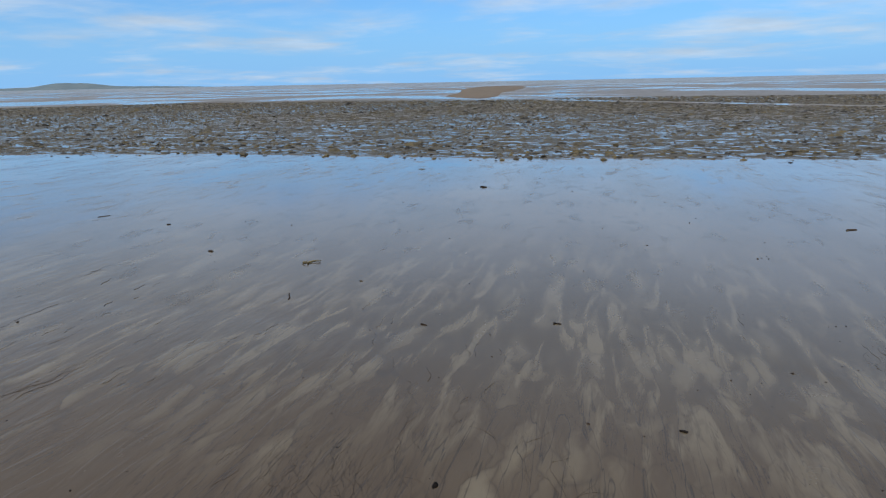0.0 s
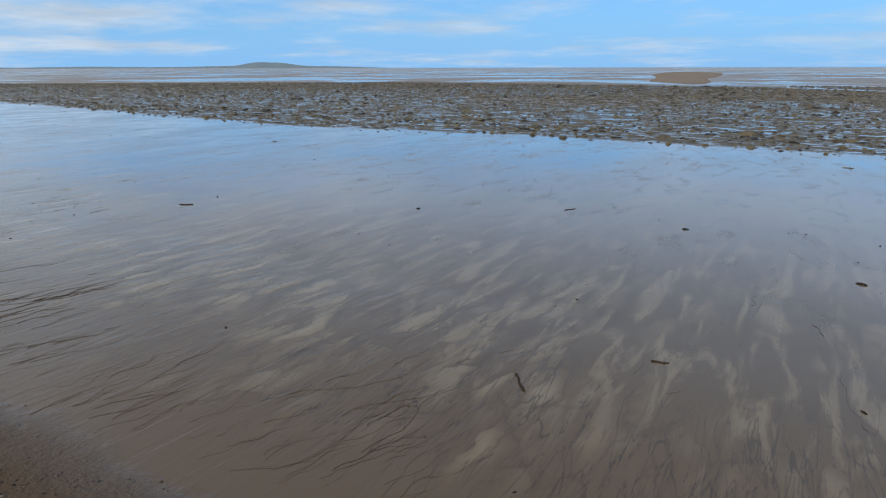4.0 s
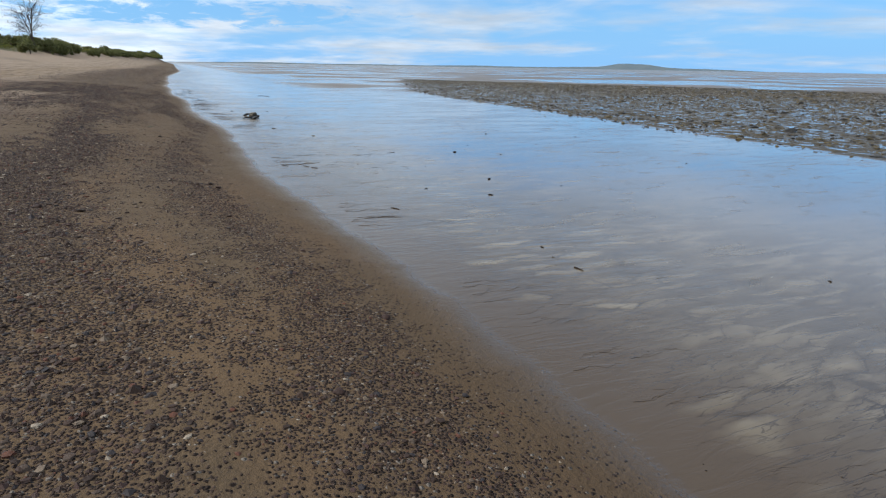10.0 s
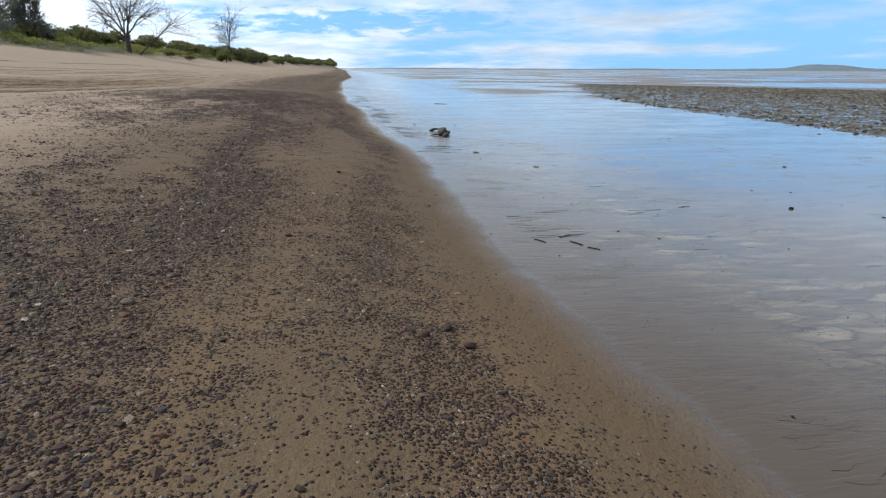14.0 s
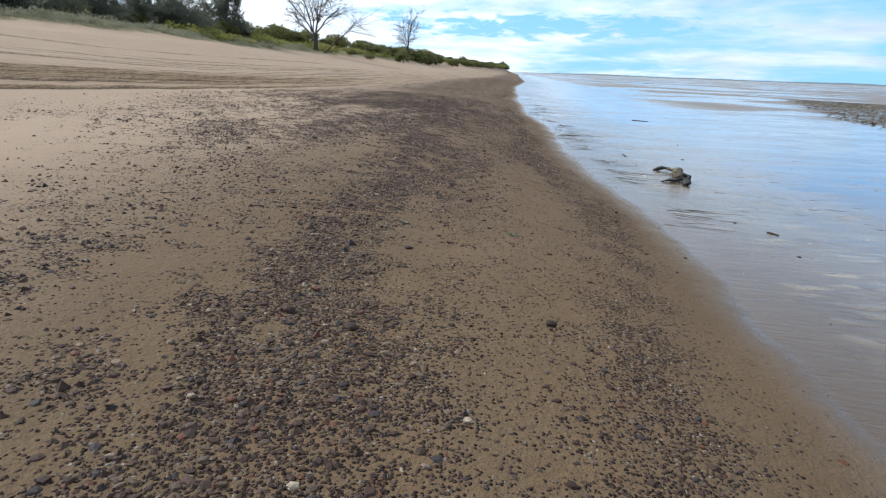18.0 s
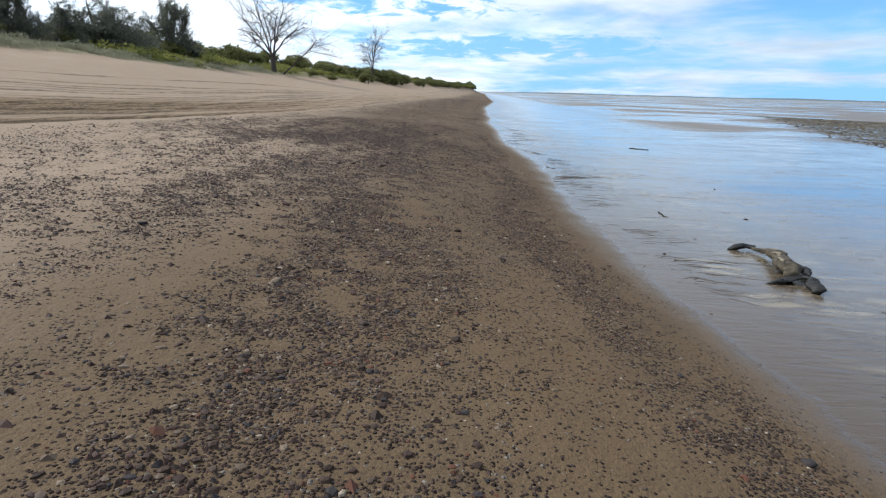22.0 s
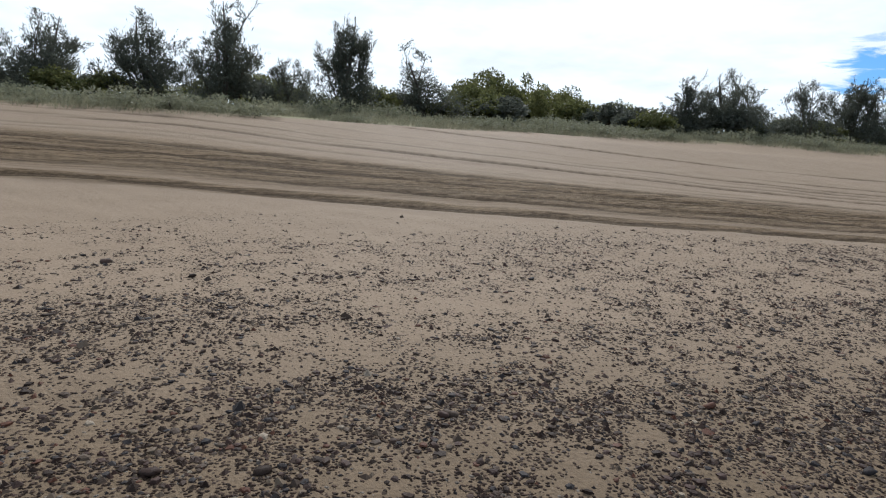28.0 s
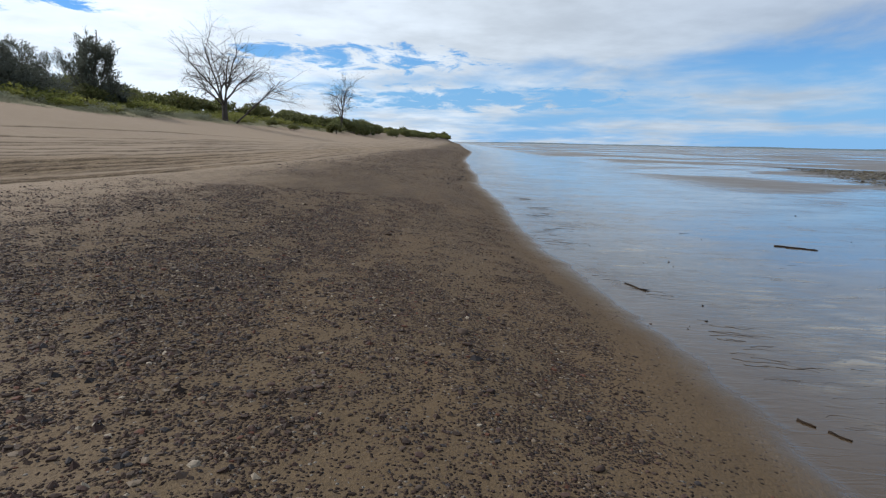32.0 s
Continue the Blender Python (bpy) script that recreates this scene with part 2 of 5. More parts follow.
def in_reef(x, y):
    far = np.minimum(62, 40 + np.maximum(0, y + 16) * 0.9)
    main = (x > reef_edge(y)) & (x < far) & (y < 88 - (x - 31) * 1.2) & (y > -60)
    outer = (x > far + 3.0) & (x < 68) & (y < 6) & (y > -60)
    return main | outer


def lines(stops):
    """Grid lines: from stop to stop at the step that each names."""
    out = [np.array([stops[0][0]])]
    for (a, _), (b, step) in zip(stops, stops[1:]):
        n = max(1, int(round((b - a) / step)))
        out.append(np.linspace(a, b, n + 1)[1:])
    return np.concatenate(out)


GX = lines([(-3000, 0), (-600, 600), (-150, 75), (-60, 10), (-30, 1.2), (-19.5, 0.4), (-8, 0.075), (-4.5, 0.1), (4, 0.08), (9, 0.15), (16, 0.35), (60, 2.2), (200, 12), (800, 60), (4800, 500)])
GY = lines([(-3000, 0), (-600, 600), (-100, 50), (-20, 8), (-6, 0.7), (46, 0.13), (60, 0.2), (120, 0.8), (480, 6), (1000, 52), (4800, 500)])


def material(name):
    m = bpy.data.materials.new(name)
    m.use_nodes = True
    t = m.node_tree
    return m, t, t.nodes["Principled BSDF"]


def bump(t, shader, height, strength, distance):
    n = node(t, "ShaderNodeBump", {"Height": height, "Strength": strength, "Distance": distance})
    t.links.new(n.outputs[0], shader.inputs["Normal"])
    return n


def grid_mesh(name, xs, ys, zfun):
    X, Y = np.meshgrid(xs, ys)
    Z = zfun(X, Y)
    nx, ny = len(xs), len(ys)
    me = bpy.data.meshes.new(name)
    me.vertices.add(nx * ny)
    me.vertices.foreach_set("co", np.stack([X, Y, Z], -1).astype(np.float32).ravel())
    i = (np.arange(ny - 1)[:, None] * nx + np.arange(nx - 1)[None, :]).ravel()
    quads = np.stack([i, i + 1, i + nx + 1, i + nx], -1).astype(np.int32)
    me.loops.add(quads.size)
    me.loops.foreach_set("vertex_index", quads.ravel())
    me.polygons.add(len(quads))
    me.polygons.foreach_set("loop_start", np.arange(0, quads.size, 4, dtype=np.int32))
    me.polygons.foreach_set("use_smooth", np.ones(len(quads), bool))
    me.update(calc_edges=True)
    at = me.attributes.new("shore", "FLOAT", "POINT")
    at.data.foreach_set("value", (X - shore_x(Y)).astype(np.float32).ravel())
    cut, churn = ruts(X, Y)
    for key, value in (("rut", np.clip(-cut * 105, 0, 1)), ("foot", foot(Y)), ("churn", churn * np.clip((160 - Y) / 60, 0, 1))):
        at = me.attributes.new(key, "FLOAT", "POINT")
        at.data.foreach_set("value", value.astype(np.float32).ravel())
    at = me.attributes.new("reef", "FLOAT", "POINT")
    at.data.foreach_set("value", in_reef(X, Y).astype(np.float32).ravel())
    at = me.attributes.new("gravel", "FLOAT", "POINT")
    at.data.foreach_set("value", (pebble_density(X, Y) * np.clip((Y + 14) / 12, 0, 1) * np.clip((200 - Y) / 40, 0, 1)).astype(np.float32).ravel())
    return me


# ---- ground material: flat, beach, ruts and dune in one sheet ----
def ground_material():
    m, t, bsdf = material("shore ground")
    place = node(t, "ShaderNodeNewGeometry").outputs["Position"]
    xyz = node(t, "ShaderNodeSeparateXYZ", {0: place})
    px, py = xyz.outputs[0], xyz.outputs[1]
    u = node(t, "ShaderNodeAttribute", attribute_name="shore").outputs["Fac"]
    edge = noise_at(t, place, 1.4, 5.0, 0.6)
    uw = math_node(t, "ADD", u, math_node(t, "MULTIPLY", math_node(t, "SUBTRACT", edge, 0.5), 0.4))
    # sand colours
    n1, n2 = noise_at(t, place, 1.3, 5.0, 0.6), noise_at(t, place, 60.0, 3.0, 0.7)
    dry = mix(t, n1, (0.25, 0.182, 0.124), (0.325, 0.245, 0.172))
    dry = mix(t, ramp(t, n2, 0.35, 0.7, 0.0, 0.5), dry, (0.19, 0.14, 0.095))
    damp = mix(t, n1, (0.092, 0.061, 0.033), (0.130, 0.089, 0.050))
    damp = mix(t, ramp(t, n2, 0.4, 0.75, 0.0, 0.55), damp, (0.055, 0.04, 0.03))
    # small gravel bedded in the sand: each cell is one chip
    gravel = node(t, "ShaderNodeAttribute", attribute_name="gravel").outputs["Fac"]
    spread = node(t, "ShaderNodeVectorMath", {0: place, 1: node(t, "ShaderNodeVectorMath", {0: node(t, "ShaderNodeTexNoise", {"Vector": place, "Scale": 30.0}).outputs["Color"], "Scale": 0.02}, operation="SCALE").outputs[0]}, operation="ADD").outputs[0]
    chips = node(t, "ShaderNodeTexVoronoi", {"Vector": spread, "Scale": 62.0})
    tone = node(t, "ShaderNodeSeparateColor", {0: chips.outputs["Color"]})
    drifted = ramp(t, noise_at(t, place, 7.0, 4.0, 0.65), 0.34, 0.64, 0.35, 1.3)
    there = math_node(t, "LESS_THAN", tone.outputs[0], math_node(t, "MULTIPLY", math_node(t, "MULTIPLY", gravel, drifted), ramp(t, py, 17.0, 23.0, 1.6, 0.95)))
    chip = math_node(t, "MULTIPLY", there, ramp(t, chips.outputs["Distance"], 0.62, 0.5))
    chip_tone = mix(t, tone.outputs[1], (0.022, 0.014, 0.010), (0.092, 0.061, 0.044))
    chip_tone = mix(t, ramp(t, tone.outputs[2], 0.95, 0.96), chip_tone, (0.2, 0.17, 0.14))
    chip_dome = math_node(t, "MULTIPLY", chip, ramp(t, chips.outputs["Distance"], 0.6, 0.0, 0.0, 0.02))
    dampness = ramp(t, math_node(t, "ADD", math_node(t, "ADD", u, math_node(t, "MULTIPLY", ramp(t, py, 24.0, 34.0, 0.0, -1.5), ramp(t, py, 35.0, 38.5, 1.0, -0.6))), math_node(t, "MULTIPLY", n1, 2.0)), -6.5, -2.0)
    rust = math_node(t, "MULTIPLY", ramp(t, noise_at(t, place, 0.9, 3.0, 0.5, (1.6, 0.5, 1.0)), 0.42, 0.62), math_node(t, "MULTIPLY", ramp(t, u, -4.0, -1.0, 0.25, 0.75), ramp(t, py, 17.0, 23.0, 1.0, 0.4)))
    damp = mix(t, rust, damp, (0.128, 0.080, 0.042))
    damp = mix(t, math_node(t, "MULTIPLY", ramp(t, uw, -1.4, -0.2, 0.0, 0.85), ramp(t, py, 11.0, 17.0, 1.0, 0.25)), damp, (0.08, 0.052, 0.029))
    # the beach is wetter where the walk begins
    damp = mix(t, ramp(t, py, 15.0, 9.0, 0.0, 0.7), damp, (0.048, 0.031, 0.019))
    sand = mix(t, dampness, dry, damp)
    sand = mix(t, chip, sand, chip_tone)
    # rutted, churned band of ochre sand; shaded hollows and lit clod tops painted in
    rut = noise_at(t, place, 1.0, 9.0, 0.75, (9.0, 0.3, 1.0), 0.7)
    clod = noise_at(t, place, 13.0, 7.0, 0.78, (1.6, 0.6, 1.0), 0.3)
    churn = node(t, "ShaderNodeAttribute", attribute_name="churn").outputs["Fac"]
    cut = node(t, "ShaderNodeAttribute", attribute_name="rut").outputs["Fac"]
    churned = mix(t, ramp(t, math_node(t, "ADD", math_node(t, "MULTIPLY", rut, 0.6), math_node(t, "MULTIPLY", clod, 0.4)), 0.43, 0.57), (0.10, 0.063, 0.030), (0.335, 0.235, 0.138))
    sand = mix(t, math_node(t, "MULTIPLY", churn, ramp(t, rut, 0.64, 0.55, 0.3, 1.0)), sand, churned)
    # darker brown in the wheel ruts, stronger where they are deeper
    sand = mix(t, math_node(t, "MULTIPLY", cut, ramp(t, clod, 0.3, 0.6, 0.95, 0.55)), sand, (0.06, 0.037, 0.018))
    # dune soil under the plants
    soil = mix(t, noise_at(t, place, 0.8, 5.0, 0.65), (0.17, 0.165, 0.08), (0.29, 0.25, 0.15))
    sand = mix(t, ramp(t, math_node(t, "ADD", math_node(t, "ADD", u, node(t, "ShaderNodeAttribute", attribute_name="foot").outputs["Fac"]), math_node(t, "MULTIPLY", n1, 2.0)), -19.5, -21.5), sand, soil)
    # wet flat
    streak = noise_at(t, place, 1.0, 5.0, 0.55, (1.5, 7.0, 1.0), 0.9)
    patch = noise_at(t, place, 0.22, 3.0, 0.5)
    mud = mix(t, patch, (0.040, 0.028, 0.0135), (0.060, 0.043, 0.0225))
    mud = mix(t, ramp(t, u, 3.2, 0.4, 0.0, 0.85), mud, mix(t, patch, (0.058, 0.036, 0.018), (0.078, 0.051, 0.028)))
    silted = math_node(t, "MULTIPLY", math_node(t, "MULTIPLY", ramp(t, u, 0.3, 1.6), ramp(t, u, 9.0, 4.5)), math_node(t, "MULTIPLY", ramp(t, py, 6.0, 12.0), ramp(t, patch, 0.3, 0.6, 0.45, 1.0)))
    mud = mix(t, math_node(t, "MULTIPLY", silted, 0.9), mud, (0.098, 0.078, 0.054))
    pale = math_node(t, "MULTIPLY", ramp(t, streak, 0.47, 0.66, 0.0, 0.8), ramp(t, u, 0.5, 1.8))
    pale = math_node(t, "MULTIPLY", pale, ramp(t, u, 7.0, 3.0))
    # overlapping lobes of settled silt
    stirred = node(t, "ShaderNodeVectorMath", {0: place, 1: node(t, "ShaderNodeVectorMath", {0: node(t, "ShaderNodeTexNoise", {"Vector": place, "Scale": 2.6, "Detail": 3.0}).outputs["Color"], "Scale": 0.3}, operation="SCALE").outputs[0]}, operation="ADD").outputs[0]
    stirred = node(t, "ShaderNodeMapping", {"Vector": stirred, "Scale": (1.9, 8.0, 1.0)}).outputs[0]
    lobe = node(t, "ShaderNodeTexVoronoi", {"Vector": stirred, "Scale": 1.0})
    lobe_tone = node(t, "ShaderNodeSeparateColor", {0: lobe.outputs["Color"]}).outputs[0]
    lobe_zone = math_node(t, "MULTIPLY", ramp(t, noise_at(t, place, 0.8, 3.0, 0.5), 0.36, 0.55), math_node(t, "MULTIPLY", ramp(t, u, 0.35, 0.8), ramp(t, u, 4.5, 1.5)))
    lobe_fac = math_node(t, "MULTIPLY", math_node(t, "MULTIPLY", lobe_zone, ramp(t, py, 4.0, 12.0, 0.6, 1.0)), math_node(t, "MULTIPLY", ramp(t, lobe_tone, 0.15, 1.0), ramp(t, lobe.outputs["Distance"], 0.7, 0.2)))
    pale = math_node(t, "MAXIMUM", math_node(t, "MULTIPLY", pale, 0.6), math_node(t, "MULTIPLY", lobe_fac, 0.95))
    mud = mix(t, pale, mud, mix(t, silted, (0.178, 0.143, 0.092), (0.245, 0.202, 0.138)))
    rim = node(t, "ShaderNodeTexVoronoi", {"Vector": stirred, "Scale": 1.0}, feature="DISTANCE_TO_EDGE").outputs["Distance"]
    rim = math_node(t, "MULTIPLY", lobe_zone, ramp(t, math_node(t, "ADD", rim, math_node(t, "MULTIPLY", n1, 0.06)), 0.03, 0.085, 1.0, 0.0))
    mud = mix(t, math_node(t, "MULTIPLY", rim, ramp(t, py, 3.0, 12.0, 0.3, 0.55)), mud, (0.026, 0.017, 0.009))
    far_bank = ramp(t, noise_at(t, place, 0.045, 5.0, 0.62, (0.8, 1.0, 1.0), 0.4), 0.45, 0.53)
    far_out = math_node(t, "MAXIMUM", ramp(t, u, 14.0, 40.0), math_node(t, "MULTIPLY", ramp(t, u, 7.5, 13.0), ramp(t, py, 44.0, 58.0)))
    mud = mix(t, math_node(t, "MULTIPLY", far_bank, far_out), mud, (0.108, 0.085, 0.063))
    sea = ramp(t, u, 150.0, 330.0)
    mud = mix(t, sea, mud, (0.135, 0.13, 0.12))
    # fine branching erosion lines in the silt
    vein_noise = noise_at(t, place, 1.0, 3.0, 0.5, (1.0, 9.0, 1.0), 0.5)
    vein = ramp(t, math_node(t, "ABSOLUTE", math_node(t, "SUBTRACT", vein_noise, 0.5)), 0.0, 0.016, 1.0, 0.0)
    vein = math_node(t, "MULTIPLY", vein, math_node(t, "MULTIPLY", ramp(t, u, 0.25, 0.7), ramp(t, u, 3.6, 1.2)))
    vein = math_node(t, "MULTIPLY", vein, ramp(t, noise_at(t, place, 0.7, 2.0, 0.5), 0.38, 0.55))
    mud = mix(t, math_node(t, "MULTIPLY", vein, 0.7), mud, (0.026, 0.018, 0.010))
    # a closer set of hair-fine grooves by the water's edge
    hair_noise = noise_at(t, place, 1.0, 4.0, 0.55, (1.7, 21.0, 1.0), 0.7)
    hair = ramp(t, math_node(t, "ABSOLUTE", math_node(t, "SUBTRACT", hair_noise, 0.5)), 0.0, 0.022, 1.0, 0.0)
    hair = math_node(t, "MULTIPLY", hair, math_node(t, "MULTIPLY", ramp(t, u, 0.15, 0.5), ramp(t, u, 2.6, 0.9)))
    hair = math_node(t, "MULTIPLY", hair, ramp(t, noise_at(t, place, 1.1, 3.0, 0.5), 0.4, 0.58))
    mud = mix(t, math_node(t, "MULTIPLY", hair, 0.65), mud, (0.024, 0.015, 0.009))
    # brown rubble and weed that the rocks of the reef sit in
    reef = node(t, "ShaderNodeAttribute", attribute_name="reef").outputs["Fac"]
    rubble = math_node(t, "MULTIPLY", reef, ramp(t, noise_at(t, place, 2.8, 6.0, 0.7, (1.3, 0.7, 1.0)), 0.44, 0.52))
    mud = mix(t, rubble, mud, mix(t, noise_at(t, place, 9.0, 4.0, 0.7), (0.018, 0.014, 0.008), (0.078, 0.058, 0.027)))
    wet = ramp(t, uw, -0.08, 0.12)
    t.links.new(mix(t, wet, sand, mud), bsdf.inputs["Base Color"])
    # gloss: a film of water lies on the flat
    film = noise_at(t, place, 0.5, 4.0, 0.6, (0.6, 1.4, 1.0))
    flat_rough = ramp(t, film, 0.3, 0.7, 0.09, 0.2)
    flat_rough = math_node(t, "ADD", flat_rough, ramp(t, noise_at(t, place, 2.4, 5.0, 0.65, (0.7, 1.6, 1.0), 0.6), 0.5, 0.72, 0.0, 0.16))
    flat_rough = math_node(t, "ADD", flat_rough, math_node(t, "MULTIPLY", rubble, 0.5))
    flat_rough = math_node(t, "ADD", flat_rough, math_node(t, "MULTIPLY", pale, 0.08))
    flat_rough = math_node(t, "ADD", flat_rough, math_node(t, "MULTIPLY", math_node(t, "MULTIPLY", far_bank, far_out), 0.45))
    flat_rough = math_node(t, "MAXIMUM", flat_rough, math_node(t, "MULTIPLY", sea, 0.38))
    damp_rough = ramp(t, uw, -0.4, 0.0, 0.82, 0.5)
    rough = node(t, "ShaderNodeMix", {0: wet, 2: damp_rough, 3: flat_rough}).outputs[0]
    t.links.new(rough, bsdf.inputs["Roughness"])
    bsdf.inputs["IOR"].default_value = 1.5
    # standing water over the silt
    t.links.new(math_node(t, "MULTIPLY", ramp(t, uw, 0.1, 5.0, 0.02, 0.6), math_node(t, "SUBTRACT", 1.0, rubble)), bsdf.inputs["Coat Weight"])
    bsdf.inputs["Coat IOR"].default_value = 1.33
    t.links.new(math_node(t, "MULTIPLY", flat_rough, 0.8), bsdf.inputs["Coat Roughness"])
    t.links.new(ramp(t, uw, -0.3, 0.15, 0.1, 0.45), bsdf.inputs["Specular IOR Level"])
    # relief: grains and lumps on the sand, drawn-out ripples on the flat
    grain = math_node(t, "ADD", math_node(t, "MULTIPLY", noise_at(t, place, 45.0, 3.0, 0.7), 0.010), math_node(t, "MULTIPLY", noise_at(t, place, 9.0, 4.0, 0.6), 0.016))
    rills = math_node(t, "MULTIPLY", noise_at(t, place, 1.0, 4.0, 0.6, (2.5, 11.0, 1.0), 1.0), 0.0045)
    rills = math_node(t, "MULTIPLY", rills, ramp(t, u, 3.6, 0.6, 0.012, 1.0))
    rills = math_node(t, "SUBTRACT", rills, math_node(t, "MULTIPLY", vein, 0.0004))
    rills = math_node(t, "ADD", rills, math_node(t, "MULTIPLY", lobe_zone, ramp(t, lobe.outputs["Distance"], 0.7, 0.0, 0.0, 0.002)))
    rills = math_node(t, "ADD", rills, math_node(t, "MULTIPLY", rubble, math_node(t, "MULTIPLY", noise_at(t, place, 14.0, 4.0, 0.7), 0.03)))
    height = node(t, "ShaderNodeMix", {0: wet, 2: math_node(t, "ADD", grain, math_node(t, "ADD", chip_dome, math_node(t, "MULTIPLY", math_node(t, "MULTIPLY", churn, clod), 0.13))), 3: rills}).outputs[0]
    relief = bump(t, bsdf, height, 1.0, 1.0)
    t.links.new(relief.outputs[0], bsdf.inputs["Coat Normal"])
    return m


GROUND = ground_material()
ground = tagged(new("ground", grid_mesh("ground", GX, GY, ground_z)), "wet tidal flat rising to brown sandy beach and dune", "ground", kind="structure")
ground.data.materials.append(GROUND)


# ---- helpers for things ----
def mesh_of(name, verts, faces, smooth=True):
    me = bpy.data.meshes.new(name)
    verts, faces = np.asarray(verts, np.float32), np.asarray(faces, np.int32)
    me.vertices.add(len(verts))
    me.vertices.foreach_set("co", verts.ravel())
    k = faces.shape[1]
    me.loops.add(faces.size)
    me.loops.foreach_set("vertex_index", faces.ravel())
    me.polygons.add(len(faces))
    me.polygons.foreach_set("loop_start", np.arange(0, faces.size, k, dtype=np.int32))
    me.polygons.foreach_set("use_smooth", np.full(len(faces), smooth))
    me.update(calc_edges=True)
    return me


def part(name, mesh, mat, parent=None, label=""):
    ob = new(name, mesh)
    if mat and not mesh.materials:
        mesh.materials.append(mat)
    if parent:
        ob.parent = parent
    return tagged(ob, label)


def holder(name, x, y, z, turn=0.0, size=1.0):
    ob = new(name)
    ob.empty_display_size = 0.1
    ob.matrix_basis = pose(x, y, z, 0, 0, turn) @ Matrix.Scale(size, 4)
    return ob


class Tubes:
    """Tapered tubes gathered into one mesh."""

    def __init__(self):
        self.v, self.f, self.n = [], [], 0

    def add(self, pts, radii, sides=6, flat=1.0):
        pts = np.asarray(pts, float)
        tang = np.gradient(pts, axis=0)
        tang /= np.linalg.norm(tang, axis=1)[:, None] + 1e-9
        ref = np.array([0.0, 0.0, 1.0]) if abs(tang[0, 2]) < 0.8 else np.array([1.0, 0.0, 0.0])
        a = np.cross(tang, ref)
        a /= np.linalg.norm(a, axis=1)[:, None] + 1e-9
        b = np.cross(a, tang)
        ang = np.linspace(0, 2 * math.pi, sides, endpoint=False)
        r = np.asarray(radii, float)[:, None, None]
        ring = pts[:, None, :] + r * (np.cos(ang)[None, :, None] * a[:, None, :] + flat * np.sin(ang)[None, :, None] * b[:, None, :])
        self.v.append(ring.reshape(-1, 3))
        m = len(pts)
        for i in range(m - 1):
            for j in range(sides):
                k = (j + 1) % sides
                p, q = self.n + i * sides, self.n + (i + 1) * sides
                self.f.append((p + j, p + k, q + k, q + j))
        self.n += m * sides
        self.v.append(pts[[0, -1]])
        for j in range(sides):
            k = (j + 1) % sides
            self.f.append((self.n, self.n - m * sides + k, self.n - m * sides + j, self.n))
            self.f.append((self.n + 1, self.n - sides + j, self.n - sides + k, self.n + 1))
        self.n += 2

    def mesh(self, name):
        quads = np.asarray(self.f)
        me = bpy.data.meshes.new(name)
        me.from_pydata(np.concatenate(self.v).tolist(), [], [tuple(dict.fromkeys(q)) for q in self.f])
        me.polygons.foreach_set("use_smooth", np.ones(len(me.polygons), bool))
        me.update()
        return me


def branch_line(r, start, way, length, steps, bend, rise):
    """A wandering line that starts along way and slowly turns by rise."""
    pts, d = [np.array(start, float)], np.array(way, float)
    for _ in range(steps):
        d = d + r.normal(0, bend, 3) + np.array([0, 0, rise])
        d /= np.linalg.norm(d)
        pts.append(pts[-1] + d * length / steps)
    return np.array(pts)


# ---- materials ----
def plain(name, low, high, scale, rough=0.7, relief=0.0, relief_scale=20.0, island=False, each=0.0, gloss=0.3):
    """Two colours mixed by noise, with a shift for each object or each loose piece."""
    m, t, bsdf = material(name)
    place = node(t, "ShaderNodeTexCoord").outputs["Object"]
    fac = noise_at(t, place, scale, 5.0, 0.6)
    if island:
        rnd = node(t, "ShaderNodeNewGeometry").outputs["Random Per Island"]
        fac = math_node(t, "ADD", math_node(t, "MULTIPLY", fac, 0.5), math_node(t, "SUBTRACT", rnd, 0.25))
    if each:
        rnd = node(t, "ShaderNodeObjectInfo").outputs["Random"]
        fac = math_node(t, "ADD", fac, math_node(t, "MULTIPLY", math_node(t, "SUBTRACT", rnd, 0.5), each))
    t.links.new(mix(t, ramp(t, fac, 0.2, 0.8), low, high), bsdf.inputs["Base Color"])
    bsdf.inputs["Roughness"].default_value = rough
    bsdf.inputs["Specular IOR Level"].default_value = gloss
    if relief:
        bump(t, bsdf, noise_at(t, place, relief_scale, 5.0, 0.65), 1.0, relief)
    return m


